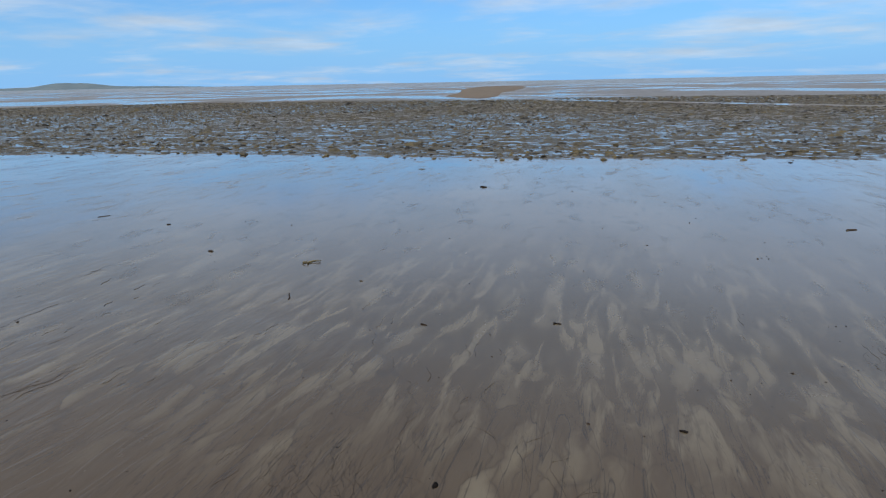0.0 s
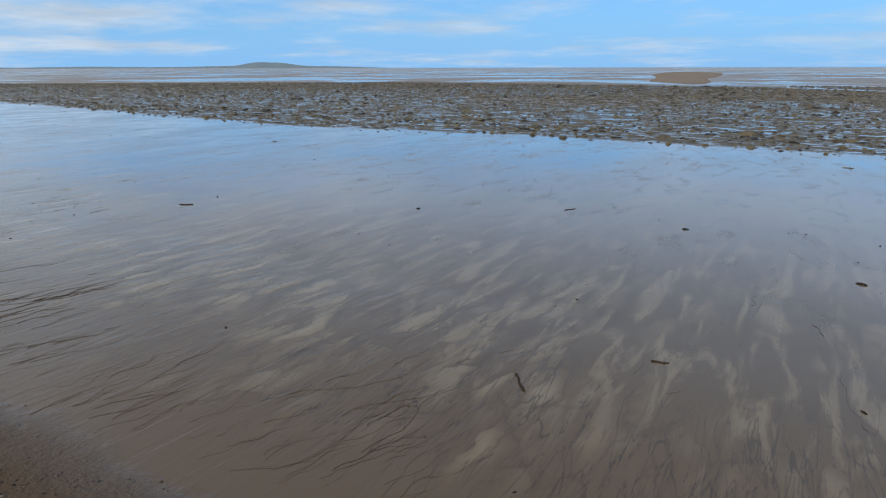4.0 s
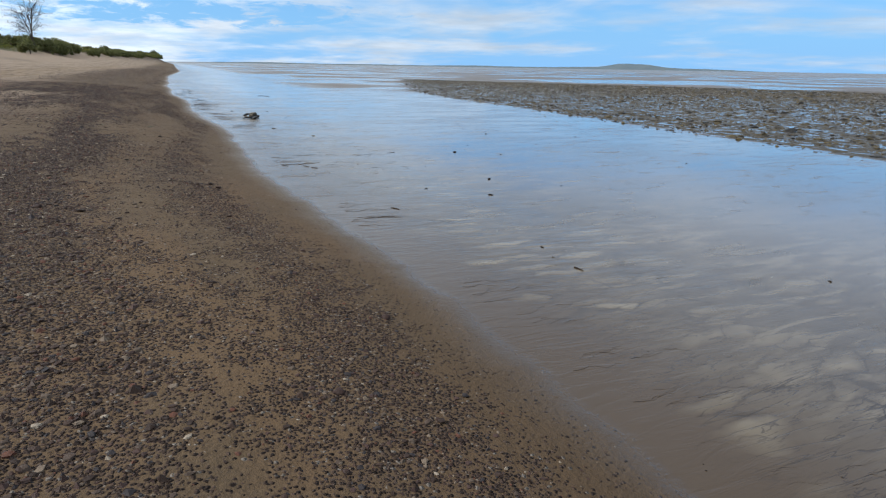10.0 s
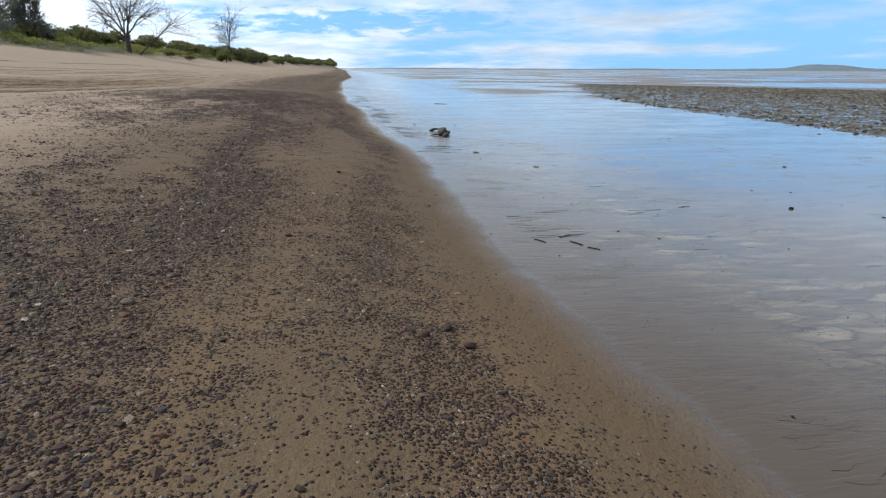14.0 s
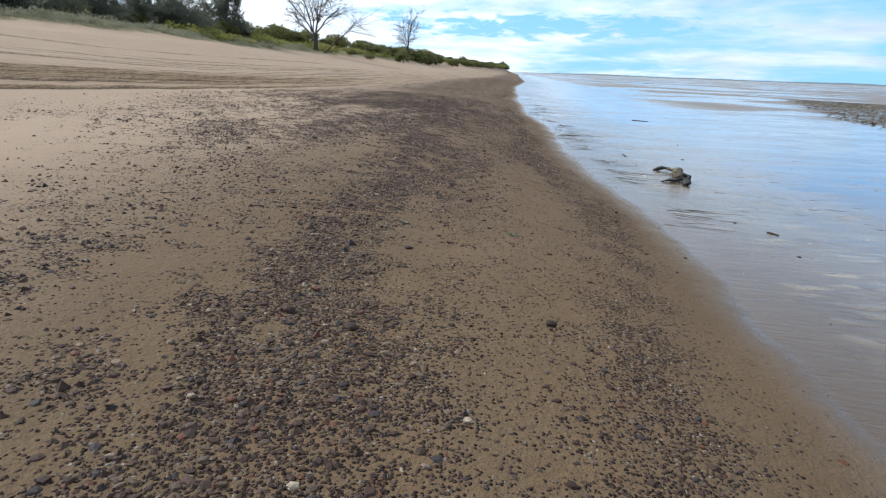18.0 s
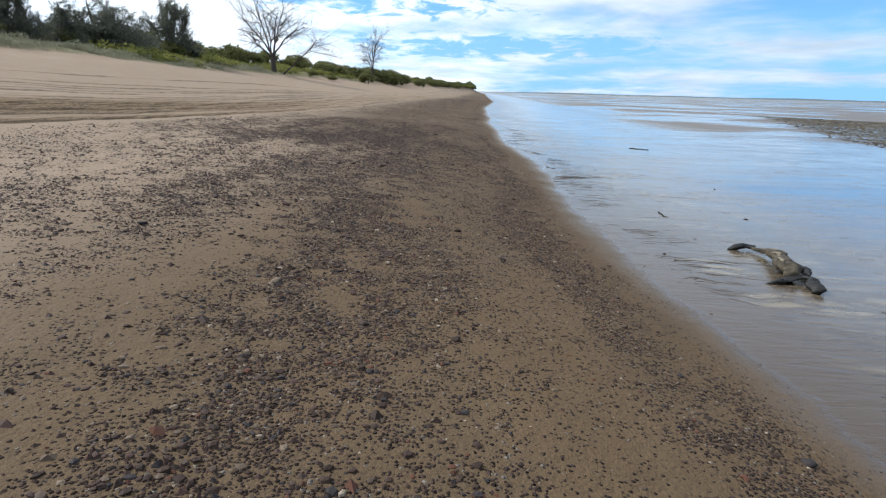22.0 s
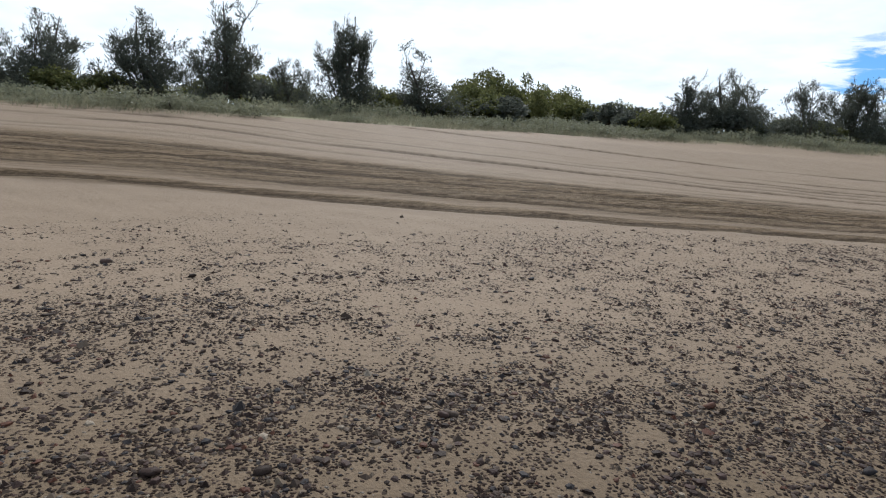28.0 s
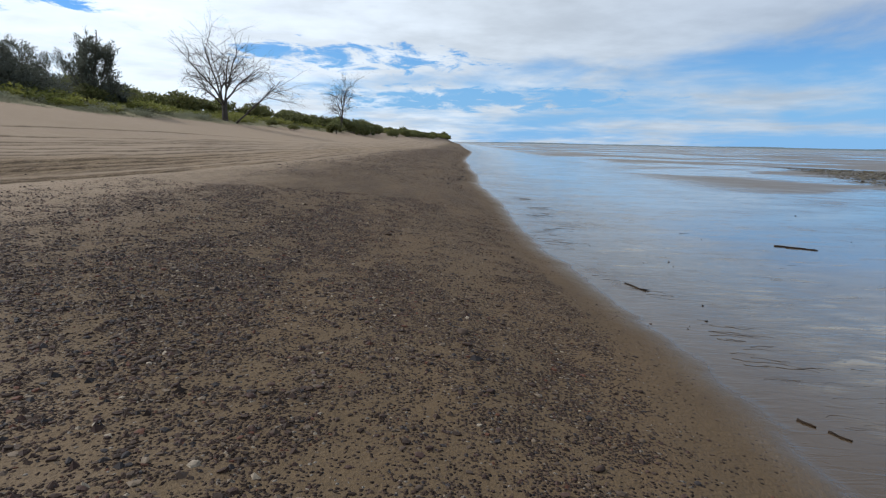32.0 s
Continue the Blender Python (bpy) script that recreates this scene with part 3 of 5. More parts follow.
def stone_material(name, random_source, wet):
    """Beach stones: greys, browns, plum and rust, a few pale ones."""
    m, t, bsdf = material(name)
    if random_source == "island":
        rnd = node(t, "ShaderNodeNewGeometry").outputs["Random Per Island"]
    else:
        rnd = node(t, "ShaderNodeObjectInfo").outputs["Random"]
    cr = node(t, "ShaderNodeValToRGB", {0: rnd})
    cr.color_ramp.interpolation = "CONSTANT"
    tones = [(0.0, (0.026, 0.015, 0.010)), (0.18, (0.050, 0.030, 0.021)), (0.34, (0.076, 0.052, 0.037)), (0.47, (0.038, 0.021, 0.016)), (0.60, (0.064, 0.036, 0.028)), (0.71, (0.108, 0.078, 0.054)), (0.79, (0.105, 0.042, 0.024)), (0.83, (0.028, 0.025, 0.026)), (0.945, (0.185, 0.138, 0.095)), (0.985, (0.32, 0.26, 0.19))]
    while len(cr.color_ramp.elements) < len(tones):
        cr.color_ramp.elements.new(0.5)
    for e, (p, c) in zip(cr.color_ramp.elements, tones):
        e.position, e.color = p, (*c, 1.0)
    place = node(t, "ShaderNodeNewGeometry").outputs["Position"]
    mottle = noise_at(t, place, 70.0, 4.0, 0.7)
    t.links.new(mix(t, ramp(t, mottle, 0.3, 0.75, 0.0, 0.5), cr.outputs[0], (0.055, 0.040, 0.033)), bsdf.inputs["Base Color"])
    bsdf.inputs["Roughness"].default_value = 0.62 if wet else 0.7
    bsdf.inputs["Specular IOR Level"].default_value = 0.12
    bump(t, bsdf, mottle, 0.6, 0.004)
    return m


def leaf_material(name, low, high, each=0.35, glow=0.3):
    m, t, bsdf = material(name)
    rnd = node(t, "ShaderNodeNewGeometry").outputs["Random Per Island"]
    ob = node(t, "ShaderNodeObjectInfo").outputs["Random"]
    fac = math_node(t, "ADD", math_node(t, "MULTIPLY", rnd, 0.7), math_node(t, "MULTIPLY", ob, each))
    t.links.new(mix(t, fac, low, high), bsdf.inputs["Base Color"])
    bsdf.inputs["Roughness"].default_value = 0.6
    bsdf.inputs["Specular IOR Level"].default_value = 0.2
    colour = bsdf.inputs["Base Color"].links[0].from_socket
    through_leaf = node(t, "ShaderNodeBsdfTranslucent", {"Color": colour})
    both_ways = node(t, "ShaderNodeMixShader", {0: glow, 1: bsdf.outputs[0], 2: through_leaf.outputs[0]})
    t.links.new(both_ways.outputs[0], t.nodes["Material Output"].inputs[0])
    return m


BARK = plain("weathered bark", (0.05, 0.04, 0.032), (0.13, 0.105, 0.085), 3.0, 0.85, 0.02, 12.0)
GREY_BARK = plain("grey bare bark", (0.04, 0.033, 0.028), (0.095, 0.078, 0.066), 2.0, 0.9, 0.02, 8.0)
NEEDLE = leaf_material("grey green needles", (0.044, 0.051, 0.041), (0.14, 0.148, 0.115), glow=0.45)
LEAF = leaf_material("olive leaves", (0.055, 0.066, 0.024), (0.21, 0.21, 0.08), glow=0.45)
SCRUB = leaf_material("low dune scrub leaves", (0.13, 0.142, 0.095), (0.29, 0.285, 0.19), glow=0.45)
YELLOW_SCRUB = leaf_material("yellow green creeper leaves", (0.11, 0.13, 0.03), (0.26, 0.25, 0.07), glow=0.45)
GRASS = leaf_material("pale dune grass", (0.15, 0.158, 0.10), (0.33, 0.30, 0.205), glow=0.5)
REEF = plain("weedy reef rock", (0.012, 0.009, 0.005), (0.082, 0.061, 0.026), 6.0, 0.55, 0.02, 18.0, island=True)
PEBBLE = stone_material("small beach pebbles", "island", True)
STONE = stone_material("beach stones", "object", True)
WET_MUD = plain("dark wet silt", (0.014, 0.009, 0.006), (0.042, 0.028, 0.017), 30.0, 0.6, 0.003, 40.0)
WOOD = plain("sodden dark wood", (0.010, 0.008, 0.007), (0.038, 0.025, 0.017), 14.0, 0.85, 0.006, 40.0, each=0.4, gloss=0.08)
WEED = plain("ochre sea weed", (0.075, 0.052, 0.016), (0.18, 0.135, 0.05), 20.0, 0.5, 0.004, 60.0, each=0.3)
GREEN_WEED = plain("dull green weed", (0.022, 0.034, 0.016), (0.075, 0.095, 0.05), 20.0, 0.5, 0.004, 60.0, each=0.3)
LEAF_SILT = plain("silt-coated leaf", (0.09, 0.075, 0.056), (0.165, 0.138, 0.105), 14.0, 0.55, 0.004, 40.0)
LOG_BARK = plain("mottled driftwood bark", (0.018, 0.014, 0.009), (0.15, 0.122, 0.08), 17.0, 0.75, 0.04, 40.0)
LOG_PALE = plain("pale peeling bark", (0.10, 0.082, 0.055), (0.30, 0.255, 0.18), 26.0, 0.75, 0.02, 50.0)
LOG_DARK = plain("black wet wood", (0.006, 0.006, 0.006), (0.022, 0.02, 0.018), 9.0, 0.5, 0.008, 22.0, gloss=0.25)
# the haze of distance is put into this blue-grey base colour
HAZY_HILL = plain("distant wooded hill", (0.085, 0.12, 0.14), (0.135, 0.165, 0.17), 0.02, 0.95)


# ---- far shore across the bay ----
def far_land(name, spans, label, dist):
    """A low ridge seen across the bay: bumps of (heading, half width, height)."""
    lo, hi = min(a - 3 * w for a, w, h in spans), max(a + 3 * w for a, w, h in spans)
    head = np.arange(lo, hi, 0.12)
    r = np.random.default_rng(int(dist))
    crest = sum(h * np.exp(-((head - a) / w) ** 2) for a, w, h in spans) + np.convolve(r.normal(0, 0.9, len(head)), np.ones(5) / 5, "same")
    v, f = [], []
    for i, (a, h) in enumerate(zip(np.radians(head), np.maximum(crest, 0))):
        for d, z in ((-260, -1.5), (-120, 0.45 * h), (0, h), (150, 0.8 * h), (420, -1.5)):
            v.append(((dist + d) * math.sin(a), (dist + d) * math.cos(a), z - 0.3))
        if i:
            p, q = 5 * (i - 1), 5 * i
            f += [(p + k, q + k, q + k + 1, p + k + 1) for k in range(4)]
    ob = new(name, mesh_of(name, v, f))
    ob.data.materials.append(HAZY_HILL)
    return tagged(ob, label, "hill", kind="structure")


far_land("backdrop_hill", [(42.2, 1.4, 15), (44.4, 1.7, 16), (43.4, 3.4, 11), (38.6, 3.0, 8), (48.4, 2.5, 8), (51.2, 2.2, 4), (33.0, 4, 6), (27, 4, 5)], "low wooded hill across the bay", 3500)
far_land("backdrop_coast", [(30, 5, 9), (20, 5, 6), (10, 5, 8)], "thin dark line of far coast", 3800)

# low sand spit out on the flats
SPIT = plain("brown spit sand", (0.105, 0.072, 0.044), (0.15, 0.108, 0.068), 0.3, 0.8)


def sand_bar(name, line, label):
    v, f = [], []
    n = 9
    for i, (x, y, w, h) in enumerate(line):
        for j in range(n):
            s = j / (n - 1) * 2 - 1
            v.append((x + rng.normal(0, 0.15), y + s * w + rng.normal(0, 0.1 * w), -0.34 + h * (1 - s * s) + rng.uniform(0, 0.02)))
        if i:
            f += [((i - 1) * n + j, i * n + j, i * n + j + 1, (i - 1) * n + j + 1) for j in range(n - 1)]
    ob = new(name, mesh_of(name, v, f))
    ob.data.materials.append(SPIT)
    return tagged(ob, label, "sandbar", kind="structure")


sand_bar("sandbar", [(66, 14, 1.5, 0.05), (80, 18, 4, 0.2), (105, 22, 5, 0.2), (150, 29, 8, 0.26), (205, 38, 10, 0.34), (225, 41, 8, 0.28), (235, 42, 3, 0.05)], "low brown sand spit out on the flats")

# ---- weedy rock bed ----
def lump_pieces(xs, ys, zs, sizes, heights, r, rings=((0.0, 1.0), (0.45, 0.86), (0.85, 0.45)), sides=6, jag=0.25):
    """Many low lumps in one mesh: stacked uneven rings closed by a top point."""
    n, k = len(xs), len(rings)
    ang = (np.arange(sides) / sides * 2 * math.pi)[None, None, :] + r.uniform(0, 6.283, (n, 1, 1))
    rad = sizes[:, None, None] * np.array([b for _, b in rings])[None, :, None] * (1 + jag * r.uniform(-1, 1, (n, k, sides)))
    asp, turn = r.uniform(0.55, 1.0, n)[:, None, None], r.uniform(0, 6.283, n)[:, None, None]
    ex, ey = rad * np.cos(ang), rad * np.sin(ang) * asp
    vx = xs[:, None, None] + ex * np.cos(turn) - ey * np.sin(turn)
    vy = ys[:, None, None] + ex * np.sin(turn) + ey * np.cos(turn)
    tilt = r.normal(0, 0.12, (n, 1, 1)) * ex
    vz = zs[:, None, None] + heights[:, None, None] * (np.array([a for a, _ in rings])[None, :, None] + 0.12 * r.uniform(-1, 1, (n, k, sides))) + tilt
    body = np.stack([vx, vy, vz], -1).reshape(n, k * sides, 3)
    top = np.stack([xs + r.normal(0, 0.15, n) * sizes, ys + r.normal(0, 0.15, n) * sizes, zs + heights], -1)[:, None, :]
    verts = np.concatenate([body, top], 1)
    j = np.arange(sides)
    jn = (j + 1) % sides
    tri = []
    for a in range(k - 1):
        tri += [np.stack([a * sides + j, a * sides + jn, (a + 1) * sides + jn], -1), np.stack([a * sides + j, (a + 1) * sides + jn, (a + 1) * sides + j], -1)]
    tri.append(np.stack([(k - 1) * sides + j, (k - 1) * sides + jn, np.full(sides, k * sides)], -1))
    tri = np.concatenate(tri)
    faces = (tri[None] + (np.arange(n) * (k * sides + 1))[:, None, None]).reshape(-1, 3)
    return verts.reshape(-1, 3), faces


def reef_bed():
    r = np.random.default_rng(21)
    x, y = 12.5 + 55.5 * r.uniform(0, 1, 260000) ** 1.35, r.uniform(-40, 88, 260000)
    keep = in_reef(x + r.normal(0, 0.35, len(x)), y)
    pool = ripple(x * 1.4, y * 0.65, 31, 2.4) + 0.8 * ripple(x * 1.3, y * 0.75, 32, 5.5) + 0.2 * r.normal(0, 1, len(x))
    keep &= (pool > np.interp(x, [13, 15, 18, 60], [-1.05, -0.6, -0.56, -0.8])) & (r.uniform(0, 1, len(x)) < np.interp(x, [13, 20, 60], [1.0, 0.9, 0.6]))
    x, y = x[keep][:120000], y[keep][:120000]
    s = np.exp(r.normal(-3.0, 0.45, len(x))) * np.interp(x, [13, 16, 60], [0.65, 0.95, 1.7])
    h = s * r.uniform(0.2, 0.55, len(x))
    z = ground_z(x, y) - 0.01
    a, b = x < 18, x >= 18
    v1, f1 = lump_pieces(x[a], y[a], z[a], s[a], h[a], r, rings=((0.0, 1.0), (0.6, 0.75)), sides=4, jag=0.4)
    v2, f2 = lump_pieces(x[b], y[b], z[b], s[b], h[b], r, rings=((0.0, 1.0),), sides=5, jag=0.4)
    v, f = np.concatenate([v1, v2]), np.concatenate([f1, f2 + len(v1)])
    ob = new("rock_bed", mesh_of("rock_bed", v, f, smooth=False))
    ob.data.materials.append(REEF)
    return tagged(ob, "bed of low brown weed-covered rocks with pools between", "rocks", kind="stuff")


reef_bed()


def stone_mesh(name, seed, flat, jag, subdiv=2):
    bm = bmesh.new()
    bmesh.ops.create_icosphere(bm, subdivisions=subdiv, radius=1.0)
    r = np.random.default_rng(seed)
    off = Vector(r.uniform(-50, 50, 3))
    asp = r.uniform(0.6, 0.95)
    for v in bm.verts:
        k = 1 + jag * noise.noise(v.co * 0.9 + off) + 0.35 * jag * noise.noise(v.co * 2.6 + off)
        v.co = Vector((v.co.x * k, v.co.y * asp * k, v.co.z * flat * k))
    for f in bm.faces:
        f.smooth = True
    me = bpy.data.meshes.new(name)
    bm.to_mesh(me)
    bm.free()
    return me


def reef_rocks():
    r = np.random.default_rng(22)
    kinds = [stone_mesh("rock", 40 + k, 0.55, 0.75) for k in range(6)]
    for me in kinds:
        me.materials.append(REEF_ROCK)
    n = 0
    while n < 150:
        y = r.uniform(-12, 52)
        x = float(reef_edge(y)) + abs(r.normal(0, 1.4)) - 0.4
        s = r.uniform(0.025, 0.075)
        ob = new("rock", kinds[n % 6])
        ob.matrix_basis = pose(x, y, float(ground_z(x, y)) + 0.1 * s, r.uniform(-15, 15), r.uniform(-15, 15), r.uniform(0, 360)) @ Matrix.Scale(s, 4)
        tagged(ob, "small olive-brown rock on the wet flat" if s < 0.05 else "knobbly olive-brown rock at the reef's edge", "rock", "rocks along the reef's edge")
        n += 1


REEF_ROCK = plain("olive reef rock", (0.04, 0.03, 0.014), (0.19, 0.145, 0.06), 2.5, 0.55, 0.05, 5.0, each=0.5)
reef_rocks()


# ---- pebbles on the beach ----
def pebbles():
    r = np.random.default_rng(61)
    x, y = r.uniform(-8.5, 1.3, 1000000), r.uniform(5.5, 46.0, 1000000)
    far = np.interp(y, [38, 46], [1.0, 0.35]) * np.interp(x, [-8, -5, -3], [0.5, 0.75, 1.0])
    keep = r.uniform(0, 1.4, len(x)) < pebble_density(x, y) ** 1.2 * far
    x, y = x[keep], y[keep]
    wide = np.interp(x - 1.1, [-7, -3, -0.8, 0], [1.3, 1.15, 0.7, 0.5])
    n1, n2 = 64000, 280000
    # flat worn pebbles with a bevelled top, and small angular chips
    s = np.minimum(np.exp(r.normal(-4.4, 0.5, n1)) * wide[:n1], 0.024)
    h = s * r.uniform(0.28, 0.7, n1)
    v1, f1 = lump_pieces(x[:n1], y[:n1], ground_z(x[:n1], y[:n1]) - 0.2 * h, s, h, r, rings=((0.0, 1.0), (0.72, 0.78)), sides=5, jag=0.3)
    xs, ys = x[n1:n2], y[n1:n2]
    s = np.exp(r.normal(-4.78, 0.45, len(xs))) * wide[n1:n2][:len(xs)]
    h = s * r.uniform(0.35, 0.95, len(xs))
    v2, f2 = lump_pieces(xs, ys, ground_z(xs, ys) - 0.1 * h, s, h, r, rings=((0.0, 1.0),), sides=4, jag=0.35)
    v, f = np.concatenate([v1, v2]), np.concatenate([f1, f2 + len(v1)])
    ob = new("pebbles", mesh_of("pebbles", v, f, False))
    ob.data.materials.append(PEBBLE)
    tagged(ob, "grey, brown and plum pebbles strewn over damp sand", "pebbles", kind="stuff")
    x, y = r.uniform(-12, 8, 60000), r.uniform(50, 110, 60000)
    keep = r.uniform(0, 1, len(x)) < pebble_density(x, y) * 0.35
    x, y = x[keep][:9000], y[keep][:9000]
    s = np.exp(r.normal(-3.7, 0.35, len(x)))
    v, f = lump_pieces(x, y, ground_z(x, y), s, s * 0.6, r, rings=((0.0, 1.0), (0.62, 0.7)), sides=4, jag=0.25)
    ob = new("far_pebbles", mesh_of("far_pebbles", v, f))
    ob.data.materials.append(PEBBLE)
    tagged(ob, "dark shingle further along the beach", "pebbles", kind="stuff")


pebbles()


def stones():
    r = np.random.default_rng(62)
    kinds = [stone_mesh("stone", 70 + k, 0.34 + 0.06 * (k % 4), 0.5) for k in range(8)]
    for me in kinds:
        me.materials.append(STONE)
    spots = [(-0.95, 16.89, 0.045), (-1.28, 17.08, 0.05), (-0.56, 17.12, 0.03), (0.27, 18.23, 0.04), (-1.45, 22.79, 0.05), (-1.41, 23.1, 0.035), (-0.16, 23.08, 0.04), (-1.64, 22.65, 0.04), (-1.03, 24.0, 0.035), (-1.67, 27.77, 0.05), (-1.17, 27.68, 0.03), (0.49, 27.72, 0.025), (-2.09, 28.96, 0.03), (-3.01, 28.81, 0.055), (-2.98, 29.74, 0.04), (-2.2, 30.0, 0.05), (-2.45, 29.9, 0.035), (-2.93, 30.1, 0.04), (-2.32, 33.45, 0.055), (-2.12, 33.55, 0.05), (-1.63, 34.0, 0.05), (-2.29, 33.1, 0.035), (-1.68, 33.52, 0.05), (-0.32, 37.29, 0.035), (-0.25, 36.63, 0.03), (-1.05, 36.48, 0.025), (-1.56, 35.49, 0.045), (-6.0, 28.9, 0.05)]
    while len(spots) < 290:
        x, y = r.uniform(-7.5, 0.9), r.uniform(7, 42)
        if r.uniform() < pebble_density(np.array(x), np.array(y)) * 0.8:
            spots.append((x, y, float(np.exp(r.normal(-3.65, 0.28)))))
    for i, (x, y, s) in enumerate(spots):
        s *= 0.8
        ob = new("stone", kinds[i % 8])
        ob.matrix_basis = pose(x, y, float(ground_z(x, y)) + 0.22 * s, r.uniform(-18, 18), r.uniform(-18, 18), r.uniform(0, 360)) @ Matrix.Scale(s, 4)
        tagged(ob, "rounded fist-sized stone half sunk in sand" if s > 0.032 else "smooth rounded stone among the pebbles", "stone", "larger stones on the beach")


stones()


# ---- drainage rills on the wet flat ----
def rills():
    r = np.random.default_rng(63)
    verts, faces = [], []

    def channel(px, py, way, length, wide, tall, k):
        """One thin dark groove lip, widest near its head and drawn out to nothing."""
        n = len(verts)
        bend, phase, turns = r.uniform(0.15, 0.55), r.uniform(0, 6.283), r.uniform(5.0, 13.0)
        line = []
        for j in range(k):
            s = j / (k - 1)
            w = r.uniform(0.7, 1.3) * wide * min(1.0, 0.35 + 5 * s) * (1 - s) ** 0.6 + 0.0005
            z = float(np.interp(px - float(shore_x(py)), PROFILE_U, PROFILE_Z))
            verts.extend([(px, py - w, z - 0.004), (px, py - 0.3 * w, z + tall * (1 - 0.9 * s)), (px, py + 0.9 * w, z - 0.004)])
            if j:
                p, q = n + 3 * (j - 1), n + 3 * j
                faces.extend([(p, q, q + 1, p + 1), (p + 1, q + 1, q + 2, p + 2)])
            a = way + bend * math.sin(phase + s * turns) + r.normal(0, 0.14)
            line.append((px, py, a))
            px, py = px + math.cos(a) * length / k, py + math.sin(a) * length / k
        return line

    for i in range(2150):
        y = r.uniform(-2.2, 4.0) if i < 380 else -2.5 + 14.5 * r.uniform() ** 1.15 if i < 970 else r.uniform(11, 50) if i < 1750 else r.uniform(19, 36)
        near_shore = i % 4 != 0
        u0 = abs(r.normal(0.0, 0.3)) + 0.26 + 0.16 * math.sin(y * 0.7) + 0.08 * math.sin(y * 2.3) if near_shore else r.uniform(0.8, 3.2)
        if ripple(np.array(u0), np.array(y), 64, 1.3) < (-0.15 if y < 12 else -0.12):
            continue
        length = (0.14 + r.gamma(1.6, 0.19) if y < 12 else r.uniform(0.15, 0.5)) * (1.0 if near_shore else 0.5)
        # neighbours run side by side, straight out to sea with a slow sway
        way = 0.16 * math.sin(y * 0.6 + 0.8) + 0.14 * math.sin(y * 1.9) + r.normal(0, 0.12)
        wide, tall = r.uniform(0.0008, 0.0042 if i < 380 else 0.003) * (1.0 if near_shore else 0.55), r.uniform(0.0008, 0.0022)
        line = channel(float(shore_x(y)) + u0, y, way, length, wide, tall, 12)
        # side branches of the larger grooves
        if near_shore and wide > 0.002:
            for _ in range(int(r.integers(1, 4))):
                px, py, a = line[int(r.integers(2, 9))]
                channel(px, py, a + r.choice((-1, 1)) * r.uniform(0.25, 0.6), length * r.uniform(0.2, 0.5), 0.5 * wide, 0.7 * tall, 7)
    ob = new("sand_rills", mesh_of("sand_rills", verts, faces))
    ob.data.materials.append(WET_MUD)
    tagged(ob, "thin dark drainage rills in wet silt", "rills", kind="stuff")


rills()


# ---- sticks, weed and the drifted log ----
def stick(x0, y0, x1, y1, radius, seed, label, fork=False, name="stick"):
    r = np.random.default_rng(seed)
    z = float(ground_z((x0 + x1) / 2, (y0 + y1) / 2))
    a, b = np.array((x0, y0, z + radius * 0.22)), np.array((x1, y1, z + radius * 0.22))
    side = np.array((-(b - a)[1], (b - a)[0], 0))
    pts = np.array([a + (b - a) * s + side * (0.06 * math.sin(3.0 * s + seed) + 0.02 * math.sin(9.0 * s + 2 * seed)) for s in np.linspace(0, 1, 8)])
    pts -= np.array((*(pts[0] + pts[-1])[:2] / 2 - (a + b)[:2] / 2, 0))
    base = pts.mean(0)
    tubes = Tubes()
    tubes.add(pts - base, 0.62 * radius * (1.0 - 0.45 * np.linspace(0, 1, 8)) * r.uniform(0.8, 1.2, 8), 7)
    ob = new(name, tubes.mesh(name))
    ob.matrix_basis = Matrix.Translation(base)
    ob.data.materials.append(WOOD)
    tagged(ob, label, "stick", "sticks on the wet flat")
    if fork:
        tw = Tubes()
        d = (b - a) / np.linalg.norm(b - a)
        start = pts[5] - base
        ln = float(np.linalg.norm(b - a))
        tw.add(np.array([start, start + d * 0.1 * ln + side * 0.06, start + d * 0.28 * ln + side * 0.2]), [radius * 0.4, radius * 0.32, radius * 0.18], 5)
        part("twig", tw.mesh("twig"), WOOD, ob)
    return ob


STICKS = [(1.85, 11.78, 2.0, 11.58, 0.016, True), (1.95, 17.25, 2.02, 17.1, 0.014, False), (1.42, 20.48, 1.52, 20.32, 0.012, False), (1.72, 20.4, 1.83, 20.23, 0.013, False), (1.29, 9.99, 1.37, 9.73, 0.017, True), (4.24, 10.6, 4.36, 10.42, 0.018, False), (3.94, 2.42, 4.13, 2.5, 0.012, False), (3.95, 0.33, 3.94, 0.25, 0.014, False), (3.72, 1.24, 3.7, 1.17, 0.012, False), (4.98, 42.9, 5.55, 42.7, 0.025, True), (1.5, 40.03, 1.7, 39.6, 0.018, True), (1.5, 36.72, 1.58, 36.58, 0.014, False), (1.42, 36.84, 1.48, 36.72, 0.018, False), (2.31, 32.4, 2.2, 31.95, 0.017, True), (4.9, 43.1, 5.4, 42.75, 0.03, False), (1.8, 20.2, 1.92, 20.1, 0.013, False), (2.38, 5.45, 2.56, 5.62, 0.014, False), (3.05, 5.06, 3.09, 4.94, 0.013, False), (2.77, 11.72, 2.85, 11.62, 0.008, False), (2.42, 26.35, 2.5, 26.2, 0.02, False), (7.5, -2.62, 7.55, -2.78, 0.02, False), (2.56, 14.8, 2.58, 14.66, 0.014, False), (9.6, 14.7, 9.6, 14.5, 0.02, False), (6.3, 6.7, 6.5, 6.6, 0.012, False)]
